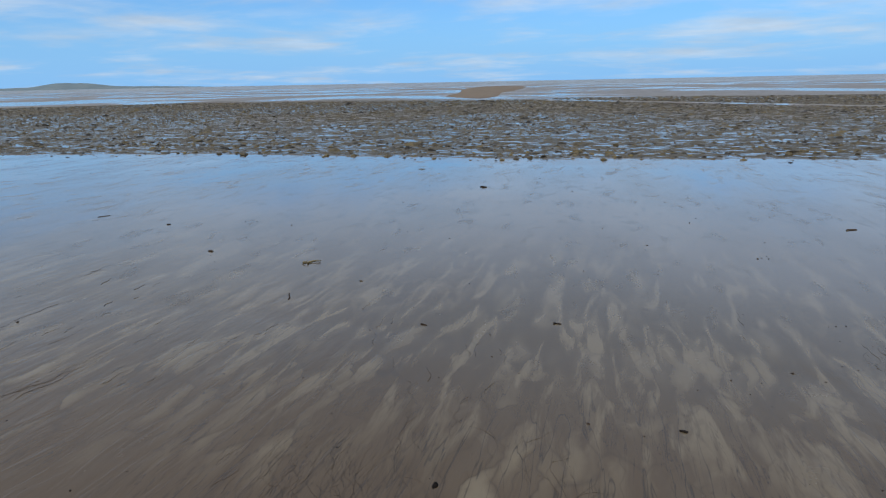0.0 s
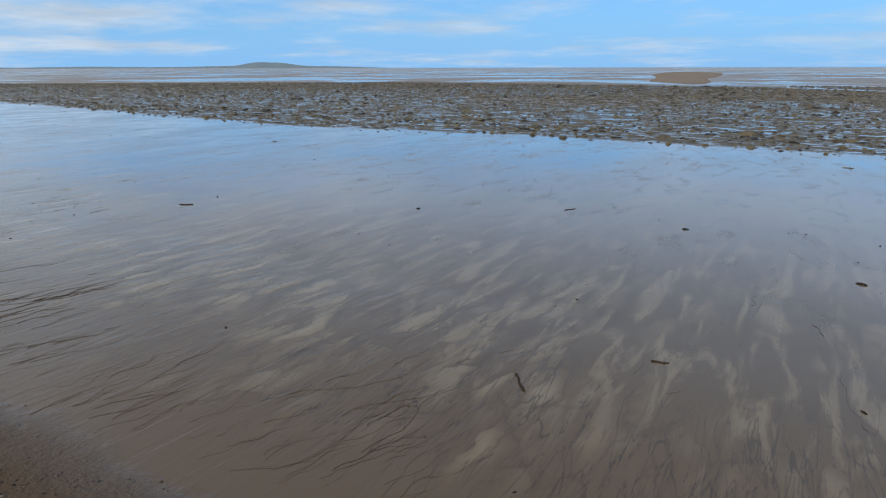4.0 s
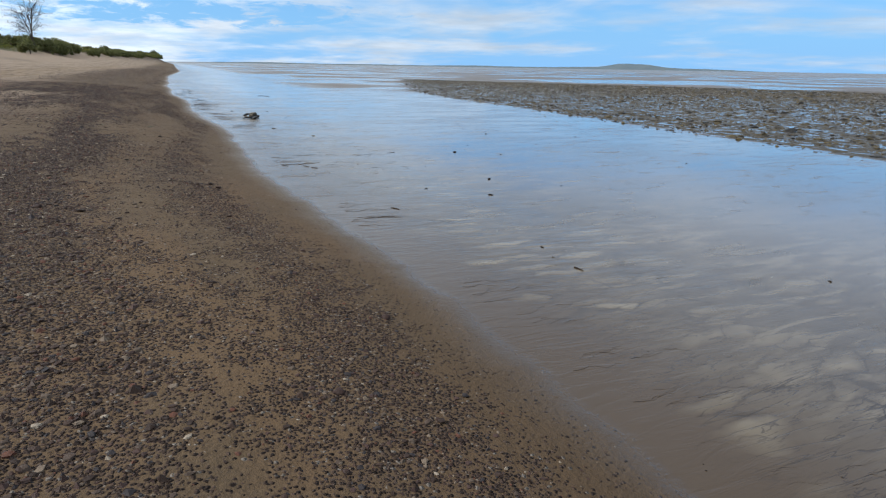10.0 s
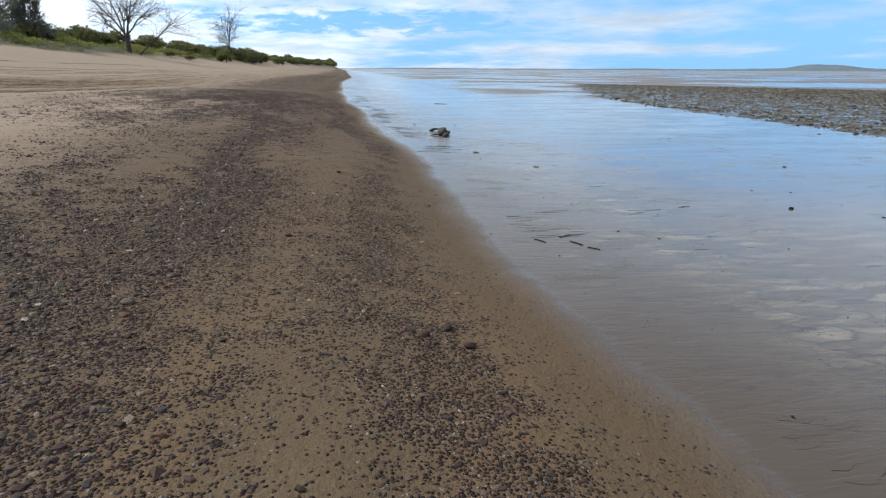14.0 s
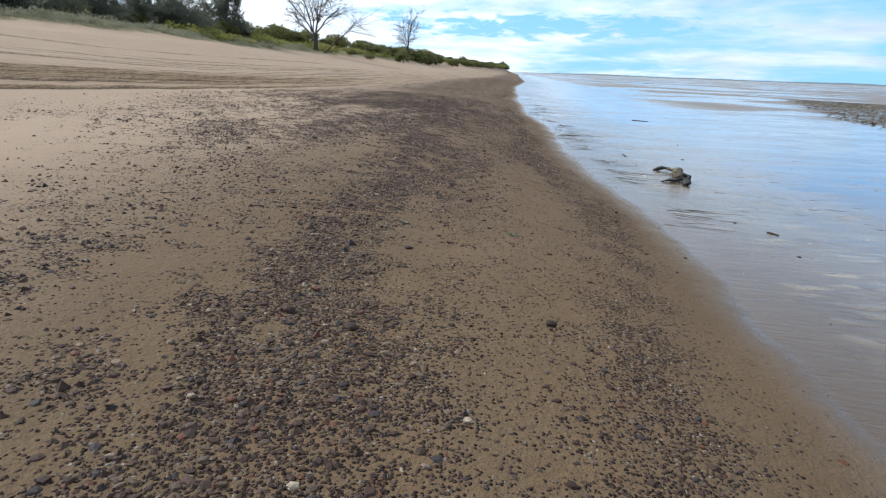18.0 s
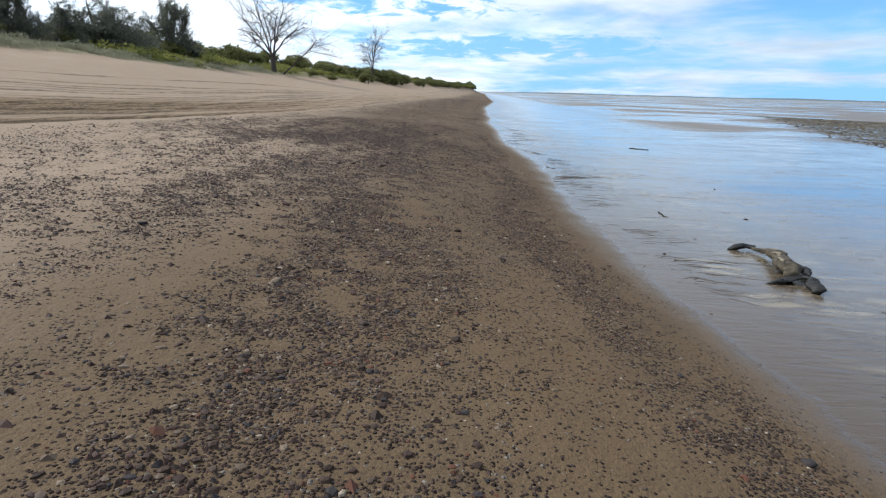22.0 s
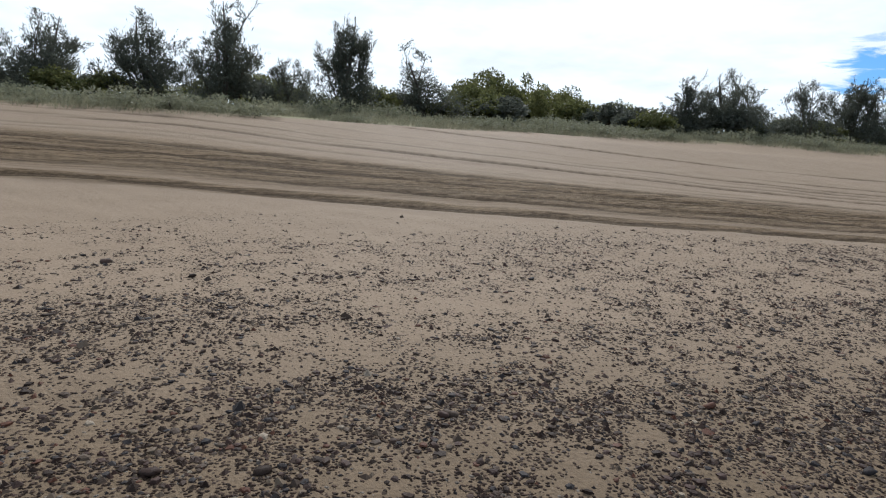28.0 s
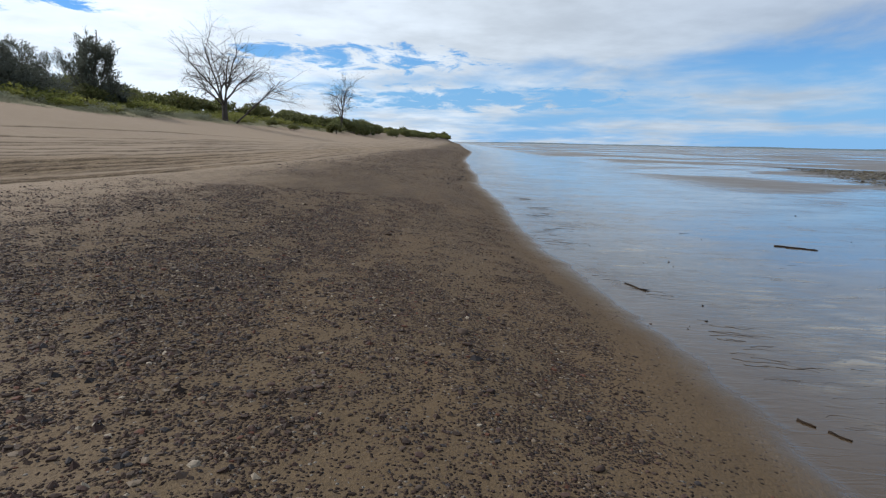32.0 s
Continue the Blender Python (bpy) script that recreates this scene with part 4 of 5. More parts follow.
for i, (x0, y0, x1, y1, rad, fork) in enumerate(STICKS):
    cx, cy = (x0 + x1) / 2, (y0 + y1) / 2
    x0, y0, x1, y1 = cx + 0.7 * (x0 - cx), cy + 0.7 * (y0 - cy), cx + 0.7 * (x1 - cx), cy + 0.7 * (y1 - cy)
    stick(x0, y0, x1, y1, 0.85 * rad, 80 + i, "dark sodden forked twig on wet silt" if fork else "short dark sodden stick on wet silt", fork)


def chips():
    """Dark scraps of shell and bark that lie on the flat."""
    r = np.random.default_rng(90)
    kinds = [stone_mesh("bark_chip", 95 + k, 0.3, 0.6, 1) for k in range(4)]
    for me in kinds:
        me.materials.append(WOOD)
    spots = [(9.76, 2.03, 0.05), (5.12, 4.0, 0.03), (5.55, 8.13, 0.022), (4.93, 21.4, 0.05), (4.05, 18.62, 0.04), (1.0, 12.0, 0.03), (0.91, 8.49, 0.03)]
    while len(spots) < 50:
        y = r.uniform(-4, 48)
        u = r.gamma(1.4, 2.2) + 0.05
        if u < 11.5:
            spots.append((float(shore_x(y)) + u, y, float(np.exp(r.normal(-4.3, 0.4))) * (1 + u * 0.08)))
    for i, (x, y, s) in enumerate(spots):
        ob = new("bark_chip", kinds[i % 4])
        ob.matrix_basis = pose(x, y, float(ground_z(x, y)) + 0.15 * s, 0, 0, r.uniform(0, 360)) @ Matrix.Diagonal((s * 1.4, s, s, 1))
        tagged(ob, "tiny dark scrap of bark on wet silt", "bark chip", "scraps on the wet flat")


chips()


def specks():
    """Crumbs of silt, shell and weed on the flat."""
    r = np.random.default_rng(97)
    y = r.uniform(-5, 48, 3600)
    x = shore_x(y) + 0.1 + r.gamma(1.3, 2.6, len(y))
    keep = (x < reef_edge(y)) & (ripple(x, y, 98, 0.9) + 0.6 * ripple(x, y, 99, 3.0) > -0.1)
    x, y = x[keep], y[keep]
    s = np.exp(r.normal(-5.3, 0.45, len(x))) * (1 + 0.07 * (x - 1))
    v, f = lump_pieces(x, y, ground_z(x, y) - 0.002, s, s * r.uniform(0.3, 0.8, len(x)), r, rings=((0.0, 1.0),), sides=5, jag=0.4)
    ob = new("silt_crumbs", mesh_of("silt_crumbs", v, f, False))
    ob.data.materials.append(WOOD)
    tagged(ob, "tiny dark crumbs scattered on wet silt", "crumbs", kind="stuff")


specks()


def weed(x, y, size, seed, mat=None, label="small curled ochre seaweed clump on wet silt"):
    r = np.random.default_rng(seed)
    clump = holder("seaweed", x, y, float(ground_z(x, y)))
    tagged(clump, label, "seaweed", "seaweed clumps on the flat")
    for _ in range(7):
        p = branch_line(r, (0, 0, 0.006), (r.normal(), r.normal(), 0.05), size * r.uniform(0.4, 1.0), 6, 0.45, 0.0)
        p[:, 2] = np.abs(p[:, 2]) * 0.2 + 0.003
        tubes = Tubes()
        tubes.add(p, np.linspace(0.009, 0.004, 7), 5, 0.5)
        part("frond", tubes.mesh("frond"), mat or WEED, clump)


for i, (x, y, s) in enumerate([(4.95, 2.78, 0.2), (11.83, 3.78, 0.2), (3.0, 24.6, 0.12), (2.5, 30.0, 0.1)]):
    weed(x, y, s, 110 + i)
for i, (x, y, s) in enumerate([(-1.13, 24.65, 0.07), (-0.28, 24.73, 0.08)]):
    weed(x, y, s, 130 + i, GREEN_WEED, "small dull green weed clump on damp sand")


def fallen_leaf(tips):
    """A broad limp leaf, coated with silt, curled up along one ochre edge."""
    c = np.mean(tips, 0)
    leaf = holder("fallen_leaf", c[0], c[1], float(ground_z(c[0], c[1])))
    tagged(leaf, "broad limp leaf coated with pale silt, ochre stalk", "leaf")
    a, b, d = [np.array((*(np.array(p) - c), 0.0)) for p in tips]
    v, f, n = [], [], 9
    for layer in (0.0, -0.003):
        for i in range(n):
            for j in range(n):
                s, q = i / (n - 1), j / (n - 1)
                p = a * (1 - s) + (b * (1 - q) + d * q) * s
                v.append((p[0], p[1], 0.006 + layer + 0.007 * math.sin(3.1 * q) * s + 0.006 * (q ** 4) * s + 0.0015 * math.sin(19 * s + 7 * q)))
    m = n * n
    for i in range(n - 1):
        for j in range(n - 1):
            k = i * n + j
            f += [(k, k + 1, k + n + 1, k + n), (m + k, m + k + n, m + k + n + 1, m + k + 1)]
    for i in range(n - 1):
        for k, step in ((i * n, n), (i * n + n - 1, n), ((n - 1) * n + i, 1)):
            f.append((k, k + step, m + k + step, m + k))
    part("blade", mesh_of("blade", v, f), LEAF_SILT, leaf, "silt-coated grey-brown blade")
    stalk = Tubes()
    line = np.array([a * (1 - s) + d * s + np.array((0, 0, 0.011 + 0.004 * math.sin(5 * s))) for s in np.linspace(-0.04, 1.04, 9)])
    stalk.add(line, np.linspace(0.003, 0.009, 9) * np.array((1, 1, 1, 1.1, 1.3, 1.5, 1.4, 1.1, 0.4)), 7, 0.7)
    part("stalk", stalk.mesh("stalk"), WEED, leaf, "ochre curled stalk edge")


fallen_leaf([(1.687, 10.311), (1.948, 10.197), (1.657, 10.104)])


def driftwood():
    log = holder("driftwood_log", 2.45, 29.75, float(ground_z(2.45, 29.75)))
    tagged(log, "mottled bark driftwood log with dark broken ends in shallow water", "driftwood")
    r = np.random.default_rng(120)

    def length_of(name, line, radii, mat, label, flat, rough, sides=18):
        """One gnarled length of wood along a line."""
        n = 40
        s = np.linspace(0, len(line) - 1, n)
        pts = np.stack([np.interp(s, range(len(line)), np.array(line)[:, k]) for k in range(3)], -1)
        tb = Tubes()
        tb.add(pts, np.interp(s, range(len(line)), radii) * r.uniform(1 - rough, 1 + rough, n), sides, flat)
        me = tb.mesh(name)
        for v in me.vertices:
            k = noise.noise(v.co * 8.0) * 0.026 + noise.noise(v.co * 30.0) * 0.016
            v.co += Vector((k, -k, 0.7 * k))
        part(name, me, mat, log, label)

    length_of("trunk", [(0.1, 0.6, 0.03), (0.17, 0.47, 0.04), (0.19, 0.33, 0.065), (0.14, 0.1, 0.08), (0.06, -0.12, 0.085), (0.0, -0.32, 0.08), (-0.03, -0.46, 0.055)], [0.018, 0.03, 0.055, 0.068, 0.072, 0.074, 0.06], LOG_BARK, "mottled pale and brown bark", 0.72, 0.02)
    length_of("broken_end", [(0.16, 0.6, 0.04), (0.06, 0.65, 0.045), (-0.03, 0.64, 0.03), (-0.1, 0.62, 0.015)], [0.03, 0.05, 0.05, 0.012], LOG_DARK, "black wet broken end", 0.55, 0.04)
    length_of("root", [(0.02, -0.44, 0.055), (-0.09, -0.5, 0.04), (-0.2, -0.53, 0.03), (-0.31, -0.55, 0.01)], [0.05, 0.046, 0.034, 0.01], LOG_DARK, "dark flat root", 0.45, 0.03)
    length_of("root", [(0.05, -0.42, 0.055), (0.06, -0.54, 0.055), (0.03, -0.68, 0.045), (-0.02, -0.8, 0.02)], [0.03, 0.038, 0.058, 0.04], LOG_DARK, "dark rounded root stump", 0.55, 0.03)
    length_of("bark_flap", [(0.14, 0.08, 0.05), (0.2, -0.06, 0.055), (0.2, -0.24, 0.045), (0.12, -0.4, 0.03)], [0.02, 0.032, 0.036, 0.015], LOG_DARK, "dark slab of loose bark", 1.0, 0.03)
    # strips of pale bark that still cling to the trunk
    for x, y, z, ln in ((0.19, 0.26, 0.115, 0.14), (0.1, 0.04, 0.135, 0.2), (0.0, -0.2, 0.14, 0.16)):
        length_of("bark_strip", [(x, y + 0.5 * ln, z - 0.012), (x - 0.012, y, z), (x - 0.035, y - 0.5 * ln, z - 0.01)], [0.01, 0.02, 0.01], LOG_PALE, "pale peeling bark", 0.4, 0.05, 8)


driftwood()


# ---- plants ----
def leaf_cloud(centres, radii, per, size, r, droop=0.0, slim=0.35):
    """Leaves as small bent blades, scattered in soft clumps."""
    n = len(centres) * per
    c = np.repeat(np.asarray(centres, float), per, 0)
    d = r.normal(0, 1, (n, 3))
    d /= np.linalg.norm(d, axis=1)[:, None]
    p = c + d * (np.repeat(np.asarray(radii, float), per)[:, None] * r.uniform(0.25, 1.0, (n, 1)) ** 0.6)
    way = d * 0.6 + r.normal(0, 0.5, (n, 3)) + np.array([0, 0, -droop])
    way /= np.linalg.norm(way, axis=1)[:, None]
    side = np.cross(way, r.normal(0, 1, (n, 3)))
    side /= np.linalg.norm(side, axis=1)[:, None] + 1e-9
    ln = size * r.uniform(0.6, 1.4, (n, 1))
    v = np.stack([p, p + way * ln * 0.5 + side * ln * slim * 0.5, p + way * ln, p + way * ln * 0.5 - side * ln * slim * 0.5], 1).reshape(-1, 3)
    return v, np.arange(n * 4).reshape(-1, 4)


def wisps(lines, per, size, thick, r):
    """Slender upright sprays set along each line, thinning towards its tip."""
    n = len(lines) * per
    s = np.clip(r.beta(1.1, 1.25, n), 0.02, 1.0)
    which = np.repeat(np.arange(len(lines)), per)
    lines = np.asarray(lines)
    k = lines.shape[1] - 1
    i = np.minimum((s * k).astype(int), k - 1)
    f = (s * k - i)[:, None]
    p = lines[which, i] * (1 - f) + lines[which, i + 1] * f
    along = lines[which, i + 1] - lines[which, i]
    along /= np.linalg.norm(along, axis=1)[:, None] + 1e-9
    off = r.normal(0, 1, (n, 3)) * (thick * (1.05 - 0.85 * s))[:, None]
    off[:, 2] *= 0.8
    p = p + off
    way = along * 0.9 + r.normal(0, 0.42, (n, 3)) + np.array([0, 0, 0.25])
    way /= np.linalg.norm(way, axis=1)[:, None]
    side = np.cross(way, r.normal(0, 1, (n, 3)))
    side /= np.linalg.norm(side, axis=1)[:, None] + 1e-9
    ln = (size * r.uniform(0.6, 1.5, n) * (1.1 - 0.45 * s))[:, None]
    v = np.stack([p, p + way * ln * 0.45 + side * ln * 0.065, p + way * ln, p + way * ln * 0.45 - side * ln * 0.065], 1).reshape(-1, 3)
    return v, np.arange(n * 4).reshape(-1, 4)


def join_leaves(pieces):
    v = np.concatenate([p for p, _ in pieces])
    shift, faces = 0, []
    for p, f in pieces:
        faces.append(f + shift)
        shift += len(p)
    return v, np.concatenate(faces)


def needle_tree_parts(seed, height, spread, dense):
    """Young casuarina: many stems fan up from a wide, dense skirt and end in ragged upright wisps."""
    r = np.random.default_rng(seed)
    trunk, limbs, lines = Tubes(), [], []
    main = branch_line(r, (0, 0, -0.2), (r.normal(0, 0.06), r.normal(0, 0.06), 1), height * 0.95, 10, 0.05, 0.05)
    trunk.add(main, np.linspace(0.018 * height + 0.03, 0.01, 11), 7)
    lines.append(main)
    for k in range(int(15 * dense)):
        a = r.uniform(0, 6.283)
        out = r.uniform(0.1, 1.0)
        start = main[int(r.integers(0, 5))] + np.array((math.cos(a), math.sin(a), 0)) * spread * 0.36 * out
        reach = height * (0.86 - 0.5 * out) * r.uniform(0.55, 1.1)
        lim = branch_line(r, start, (math.cos(a) * 0.72 * out * spread / 2, math.sin(a) * 0.72 * out * spread / 2, 1.0), reach, 10, 0.09, 0.05)
        lines.append(lim)
        if k < 9:
            tb = Tubes()
            tb.add(lim, np.linspace(0.028, 0.006, 11), 5)
            limbs.append(tb.mesh("limb"))
    # side shoots
    for lim in list(lines):
        for _ in range(3):
            i = int(r.integers(3, 9))
            a = r.uniform(0, 6.283)
            lines.append(branch_line(r, lim[i], (math.cos(a) * 0.7, math.sin(a) * 0.7, 1.0), height * r.uniform(0.1, 0.24), 10, 0.1, 0.04))
    bushy = wisps(lines, int(105 * dense), 0.17, 0.095 * spread, r)
    # the skirt: close sprays down to the sand
    cs, rs = [], []
    for _ in range(34):
        a, q = r.uniform(0, 6.283), spread * math.sqrt(r.uniform(0, 1)) * 0.85
        cs.append((q * math.cos(a), q * math.sin(a), height * r.uniform(0.04, 0.5) * (1.05 - 0.75 * (q / spread) ** 2)))
        rs.append(0.26 * spread * r.uniform(0.7, 1.2))
    skirt = leaf_cloud(cs, rs, 95, 0.15, r, -0.7, 0.2)
    v, f = join_leaves([bushy, skirt])
    return trunk.mesh("trunk"), limbs, mesh_of("crown", v, f, False)


def broad_tree_parts(seed, height, spread, per=100, leaf=0.135, clumps=60):
    """Low coastal tree: forked trunk and a close, lumpy crown of leaf clumps with few gaps."""
    r = np.random.default_rng(seed)
    trunk, cs, rs, limbs = Tubes(), [], [], []
    trunk.add(branch_line(r, (0, 0, -0.3), (0, 0, 1), height * 0.5, 6, 0.12, 0.0), np.linspace(0.13, 0.07, 7), 7)
    for k in range(7):
        a = r.uniform(0, 6.283)
        lim = branch_line(r, (0, 0, height * r.uniform(0.15, 0.4)), (math.cos(a), math.sin(a), r.uniform(0.5, 1.4)), spread * r.uniform(0.5, 0.8), 6, 0.18, 0.05)
        tb = Tubes()
        tb.add(lim, np.linspace(0.06, 0.012, 7), 5)
        limbs.append(tb.mesh("limb"))
    # clumps ride on an uneven dome
    lumps = [(r.uniform(0, 6.283), r.uniform(0.25, 0.8), r.uniform(-0.16, 0.1)) for _ in range(5)]
    for _ in range(clumps):
        a, q = r.uniform(0, 6.283), math.sqrt(r.uniform(0, 1))
        dome = math.sqrt(max(0.0, 1 - (0.93 * q) ** 2)) + sum(d * math.exp(-4 * ((q * math.cos(a) - g * math.cos(b)) ** 2 + (q * math.sin(a) - g * math.sin(b)) ** 2)) for b, g, d in lumps)
        cs.append((spread * q * math.cos(a), spread * q * math.sin(a), height * (0.12 + 0.78 * dome * r.uniform(0.35, 1.0) ** 0.5)))
        rs.append(r.uniform(0.3, 0.55) * (0.35 + 0.11 * height))
    outer = leaf_cloud(cs, rs, per, leaf, r, -0.15, 0.55)
    inner = leaf_cloud([(c[0] * 0.7, c[1] * 0.7, c[2] * 0.72) for c in cs[::2]], [0.7 * k for k in rs[::2]], max(6, per // 4), leaf * 2.4, r, 0.0, 0.7)
    v, f = join_leaves([outer, inner])
    return trunk.mesh("trunk"), limbs, mesh_of("crown", v, f, False)


def shrub_parts(seed, height, spread, per=36, size=0.1):
    r = np.random.default_rng(seed)
    stems, cs, rs = [], [], []
    for k in range(3):
        a = 2.1 * k + r.uniform(0, 1)
        tb = Tubes()
        tb.add(branch_line(r, (0, 0, -0.05), (math.cos(a) * 0.7, math.sin(a) * 0.7, 1), height * 0.7, 4, 0.2, 0.0), np.linspace(0.02, 0.006, 5), 4)
        stems.append(tb.mesh("stem"))
    for _ in range(26):
        a, q = r.uniform(0, 6.283), spread * math.sqrt(r.uniform(0, 1))
        cs.append((q * math.cos(a), q * math.sin(a), height * r.uniform(0.05, 0.85) * (1 - 0.5 * (q / spread) ** 2)))
        rs.append(r.uniform(0.2, 0.36) * (0.35 * spread + 0.3 * height))
    v, f = leaf_cloud(cs, rs, per, size, r, -0.3, 0.4)
    return stems[0], stems[1:], mesh_of("foliage", v, f, False)


def plant(name, parts, bark, leaf, x, y, turn, size, label, category, group, tall=1.0):
    z = float(ground_z(x, y))
    trunk, limbs, crown = parts
    base = holder(name, x, y, z - 0.03)
    base.matrix_basis = pose(x, y, z - 0.03, 0, 0, turn) @ Matrix.Diagonal((size, size, size * tall, 1))
    tagged(base, label, category, group)
    part(trunk.name.split(".")[0], trunk, bark, base)
    for me in limbs:
        part(me.name.split(".")[0], me, bark, base)
    part(crown.name.split(".")[0], crown, leaf, base)
    return base


r = np.random.default_rng(200)
NEEDLE_KINDS = [needle_tree_parts(210 + k, 4.0, 1.25 + 0.25 * (k % 3), 1.0 + 0.25 * (k % 2)) for k in range(5)]
# place, top, crown width against the usual
NEEDLE_TREES = [(-26.5, 28.3, 7.0, 1.0), (-27.0, 25.6, 6.4, 1.1), (-28.0, 30.8, 5.4, 1.1), (-26.0, 33.0, 6.9, 0.9), (-29.0, 37.2, 6.1, 1.6), (-27.5, 50.5, 6.5, 1.1), (-27.5, 53.6, 7.1, 1.2), (-28.0, 59.0, 7.2, 0.9), (-28.0, 62.4, 7.6, 1.0), (-28.0, 64.6, 6.9, 0.9), (-28.0, 67.8, 6.8, 1.1), (-28.0, 73.6, 8.0, 1.5), (-28.6, 76.4, 7.6, 1.4), (-28.0, 84.6, 9.6, 1.1), (-28.5, 56.0, 6.3, 1.0), (-30.0, 70.8, 7.2, 1.2), (-28.0, 21.5, 6.2, 1.1), (-29.0, 17.0, 5.8, 1.2), (-27.0, 12.0, 6.0, 1.1), (-30.0, 80.0, 7.4, 1.4)]
for i, (x, y, top, wide) in enumerate(NEEDLE_TREES):
    h = top - float(ground_z(x, y))
    ob = plant("she_oak", NEEDLE_KINDS[i % 5], BARK, NEEDLE, x, y, 67 * i, h / 4.0 * 1.28, "dark grey-green feathery she-oak on the dune" if i != 3 else "tall solitary feathery she-oak at the dune foot", "tree", "she-oaks on the dune", 0.9)
    ob.matrix_basis = ob.matrix_basis @ Matrix.Diagonal((1.2 * wide, 1.2 * wide, 1, 1))

BROAD_KINDS = [broad_tree_parts(230 + k, 3.6, 2.0 + 0.3 * (k % 3)) for k in range(4)]
n = 0
for x, y, top in [(-42, 44, 7.8), (-46, 52, 8.4), (-46, 57, 7.4), (-50, 48, 10.2), (-51, 51, 10.0), (-48, 54, 9.0), (-48, 59, 8.0), (-40, 26, 5.8), (-42, 30, 5.9), (-41, 35, 6.1), (-43, 39, 6.3), (-45, 65, 7.2), (-42, 72, 7.6), (-40, 80, 7.6), (-44, 22, 5.8), (-43, 16, 5.6), (-38, 88, 7.6), (-37, 95, 7.8), (-39, 84, 7.4), (-47, 34, 6.2), (-52, 42, 6.8), (-53, 60, 7.2)] + [(r.uniform(-60, -36), r.uniform(0, 110), r.uniform(6.2, 7.6)) for _ in range(14)]:
    h = max(1.8, top - float(ground_z(x, y)))
    plant("coastal_tree", BROAD_KINDS[n % 4], BARK, LEAF, x, y, 53 * n, h / 3.6, "low round olive-green coastal tree behind the dune", "tree", "coastal trees behind the dune")
    n += 1
BUSH_KINDS = [broad_tree_parts(236 + k, 3.6, 2.3, 34, 0.3, 50) for k in range(3)]
# undergrowth that joins the she-oaks
for k in range(46):
    y = r.uniform(16, 92)
    plant("coastal_bush", BUSH_KINDS[k % 3], BARK, LEAF if k % 3 else NEEDLE, r.uniform(-34, -26.5), y, 37 * k, r.uniform(0.35, 0.6), "rounded undergrowth bush between the she-oaks", "bush", "undergrowth on the dune", 0.8)
FAR_KINDS = [broad_tree_parts(240 + k, 3.6, 2.4, 20, 0.38, 44) for k in range(3)]
# the wooded dune that runs out to the point
for k in range(110):
    y = 92 + 318 * (k / 109) ** 1.2
    u = r.uniform(-46, -34) if y < 118 else r.uniform(-42, -29) if y < 140 else r.uniform(-31, -21) / float(np.interp(y, [150, 300, 414], [1.0, 1.6, 3.2]))
    x = float(shore_x(y)) + u
    plant("coastal_tree", FAR_KINDS[k % 3], BARK, LEAF, x, y, 71 * k, r.uniform(0.65, 1.0) if y < 180 else r.uniform(0.5, 0.8), "dark coastal tree on the far dune", "tree", "coastal trees on the far dune", 0.85)
for k in range(9):
    y = 398 + 2.5 * k
    plant("coastal_tree", FAR_KINDS[k % 3], BARK, LEAF, float(shore_x(y)) - 6.5 - r.uniform(0, 4), y, 40 * k, r.uniform(0.6, 1.0), "dark wind-bent tree at the end of the point", "tree", "trees on the point")

SHRUB_KINDS = [shrub_parts(250 + k, 0.8, 0.8 + 0.12 * k) for k in range(4)]
for k in range(190):
    y = r.uniform(8, 100)
    u = -21.6 - r.gamma(1.2, 2.6) - float(foot(y))
    plant("dune_shrub", SHRUB_KINDS[k % 4], BARK, SCRUB, float(shore_x(y)) + u, y, r.uniform(0, 360), r.uniform(0.55, 1.25), "low grey-green dune shrub in pale grass", "shrub", "shrubs on the dune", r.uniform(0.4, 0.85))
BRIGHT_KINDS = [shrub_parts(260 + k, 0.7, 1.1, 20, 0.17) for k in range(3)]
for k in range(150):
    y = r.uniform(60, 190) if k < 46 else (r.uniform(170, 400) if k < 96 else r.uniform(70, 125))
    u = (r.uniform(-32, -23.5) - 0.95 * float(foot(y))) / float(np.interp(y, [150, 300, 414], [1.0, 1.6, 3.2]))
    plant("creeper_bush", BRIGHT_KINDS[k % 3], BARK, YELLOW_SCRUB, float(shore_x(y)) + u, y, r.uniform(0, 360), r.uniform(1.0, 2.2) * (1.7 if 46 <= k < 96 else 1.0), "bright yellow-green creeping bush on the dune slope", "shrub", "creeping bushes on the dune", 0.6)


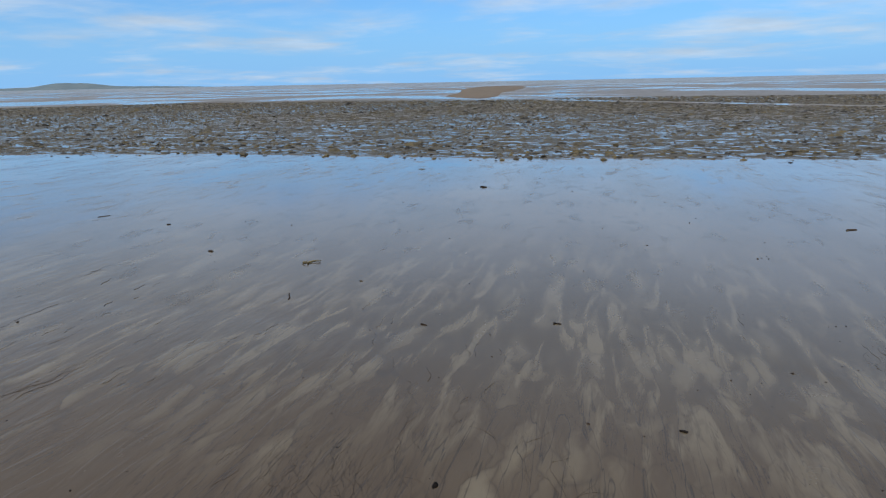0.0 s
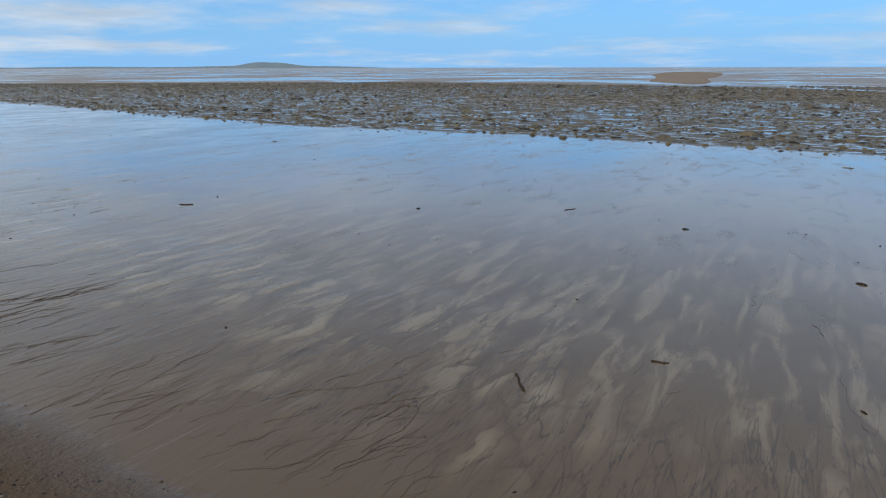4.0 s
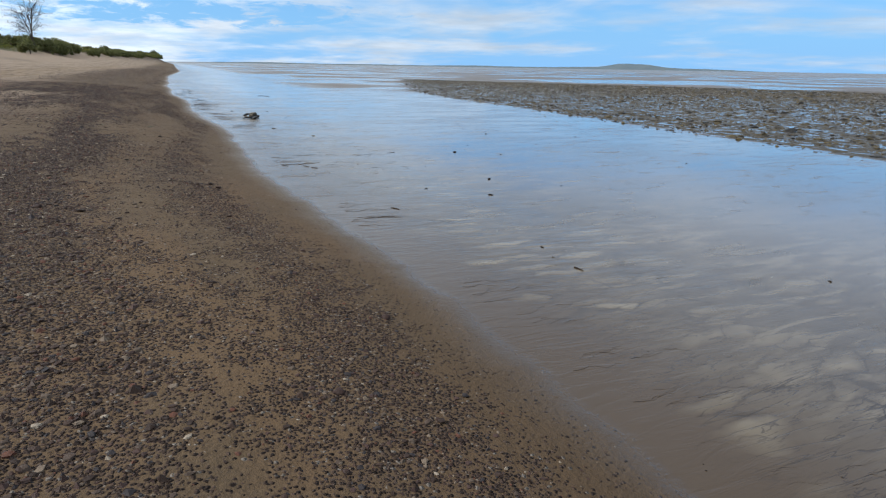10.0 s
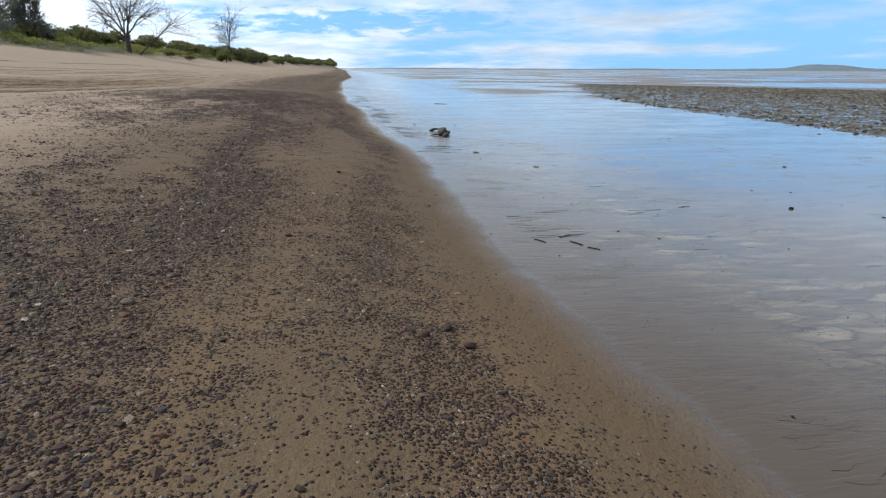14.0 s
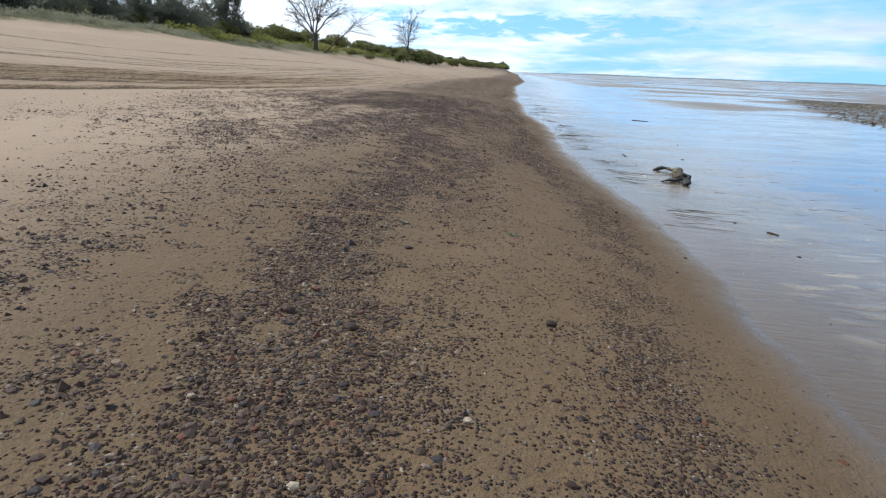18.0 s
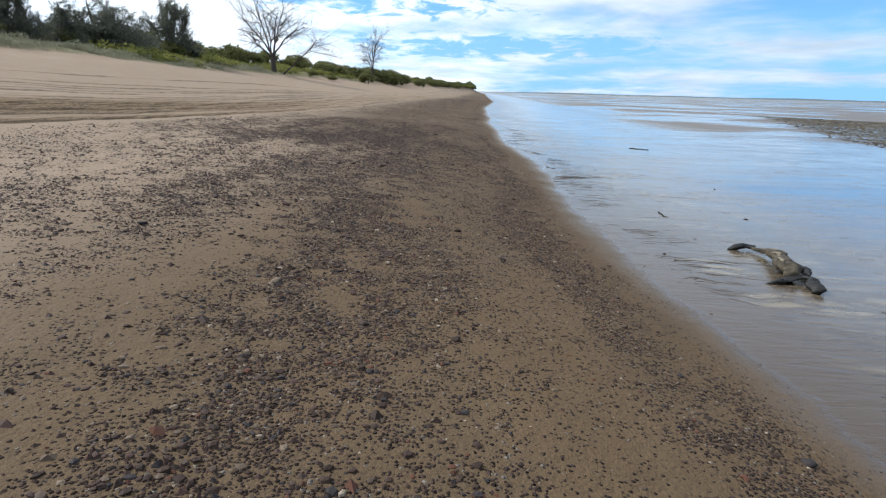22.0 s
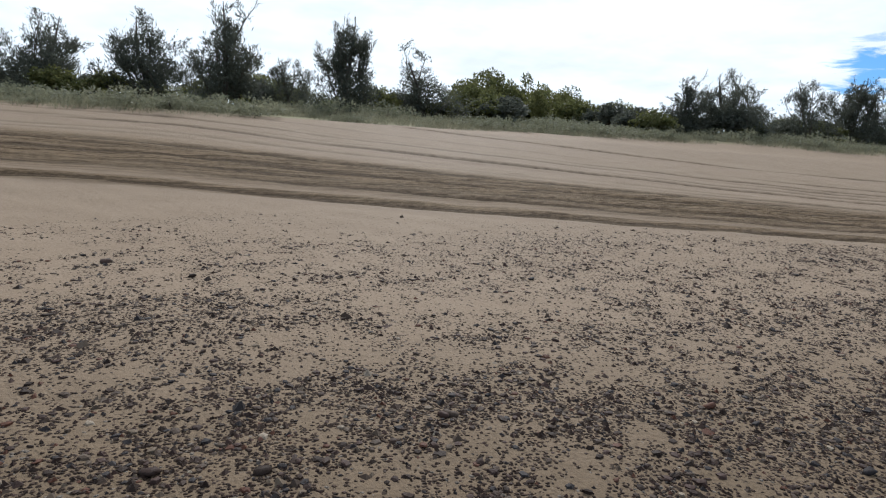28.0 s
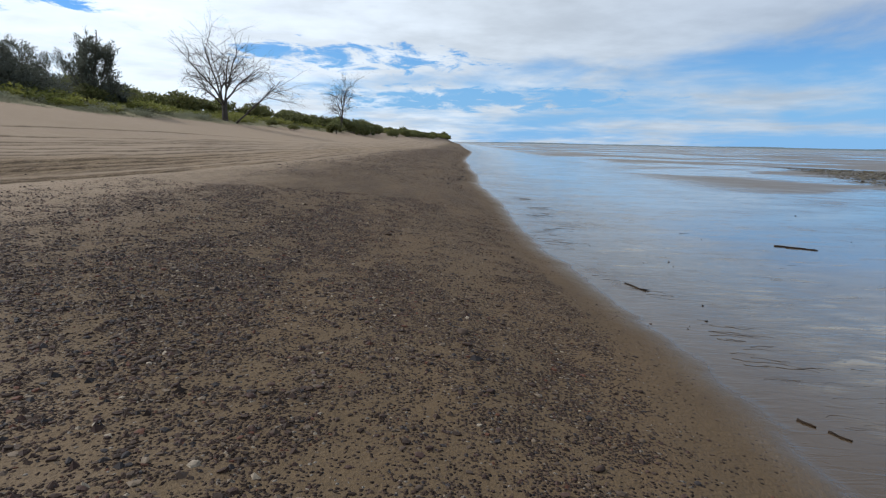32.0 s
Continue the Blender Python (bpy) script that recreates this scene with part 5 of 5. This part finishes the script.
def dune_grass():
    rr = np.random.default_rng(270)
    y = np.concatenate([rr.uniform(5, 70, 9000), rr.uniform(70, 190, 4500)])
    u = -20.6 - rr.gamma(1.6, 2.3, len(y)) - foot(y)
    x = shore_x(y) + u
    keep = (ripple(x, y, 271, 0.8) + 0.02 * (-u - 20) * 6 > -0.25) & (u > -38)
    x, y = x[keep], y[keep]
    n, per = len(x), 12
    bx, by = np.repeat(x, per) + rr.normal(0, 0.16, n * per), np.repeat(y, per) + rr.normal(0, 0.16, n * per)
    bz = ground_z(bx, by) - 0.02
    a, ln, lean = rr.uniform(0, 6.283, n * per), rr.gamma(3.0, 0.052, n * per), rr.uniform(0.2, 1.3, n * per)
    w = 0.007 + 0.003 * np.sin(a)
    tip = np.stack([bx + np.cos(a) * ln * lean, by + np.sin(a) * ln * lean, bz + ln], -1)
    v = np.stack([np.stack([bx - np.sin(a) * w, by + np.cos(a) * w, bz], -1), np.stack([bx + np.sin(a) * w, by - np.cos(a) * w, bz], -1), tip], 1).reshape(-1, 3)
    ob = new("dune_grass", mesh_of("dune_grass", v, np.arange(n * per * 3).reshape(-1, 3), False))
    ob.data.materials.append(GRASS)
    tagged(ob, "pale green and straw dune grass tufts", "grass", kind="stuff")


dune_grass()


def bare_tree(x, y, height, spread, seed, stems, label, slanted=False, lean=0.0):
    """Leafless tree: several stems from one stump, forking again and again into fine twigs."""
    rr = np.random.default_rng(seed)
    base = holder("bare_tree", x, y, float(ground_z(x, y)) - 0.05)
    tagged(base, label, "tree", "leafless trees on the beach edge")
    stump = Tubes()
    stump.add([(0, 0, -0.3), (0.03, 0, 0.5), (0.0, 0.05, 1.4), (0.05, 0.0, 2.4)], [0.42, 0.34, 0.3, 0.28], 9)
    part("trunk", stump.mesh("trunk"), GREY_BARK, base)
    for k in range(stems):
        tb, fine = Tubes(), Tubes()
        a = 6.283 * k / stems + rr.uniform(-0.3, 0.3)
        out = (0.15, 1.0, 0.5, 1.2, 0.3, 0.8, 1.1, 0.6)[k % 8] * rr.uniform(0.85, 1.1)
        start = np.array((0.12 * math.cos(a), 0.12 * math.sin(a), rr.uniform(1.6, 2.4)))

        def grow(p, way, length, radius, level):
            steps = 7 if level == 0 else 5
            pts = branch_line(rr, p, way, length, steps, 0.09 + 0.04 * level, 0.02 if level < 2 else -0.02)
            (tb if level < 2 else fine).add(pts, np.linspace(radius, radius * (0.45 if level < 3 else 0.3), steps + 1), 6 if level < 2 else (4 if level < 3 else 3))
            if level == 3:
                return
            for j in range((7, 6, 6)[level]):
                s = rr.integers(2 if level == 0 else 1, steps + 1)
                d = pts[s] - pts[s - 1]
                d = d / np.linalg.norm(d) + rr.normal(0, 0.62, 3) * np.array((1, 1, 0.7))
                d /= np.linalg.norm(d)
                grow(pts[s], d, length * rr.uniform(0.45, 0.72), radius * (0.5 - 0.16 * s / steps), level + 1)

        way = np.array((math.cos(a) * out * spread / height * 1.5, math.sin(a) * out * spread / height * 1.5 + lean, 1.0))
        if k == 0 and slanted:
            start, way = np.array((1.2, 0.3, -0.2)), np.array((0.75, 0.1, 0.8))
        grow(start, way / np.linalg.norm(way), height * (0.56 - 0.15 * out) * rr.uniform(0.92, 1.05), 0.115, 0)
        limb = part("limb", tb.mesh("limb"), GREY_BARK, base)
        part("twig_spray", fine.mesh("twig_spray"), GREY_BARK, limb, "spray of fine bare grey twigs")
    return base


bare_tree(-24.2, 105.3, 12.0, 8.2, 305, 8, "large leafless grey tree with spreading fine twigs", True)
bare_tree(-18.0, 158.0, 10.8, 3.0, 302, 5, "smaller leafless grey tree with upright stems")
for x, y, s in [(-21.0, 114, 0.8), (-18.8, 117, 0.7), (-15.6, 158.5, 1.6), (-16.4, 160, 1.2)]:
    plant("coastal_tree", BROAD_KINDS[int(s * 10) % 4], BARK, LEAF, x, y, 30 * s, s * 0.55, "dark bush at the foot of a bare tree", "tree", "bushes under the bare trees", 0.8)
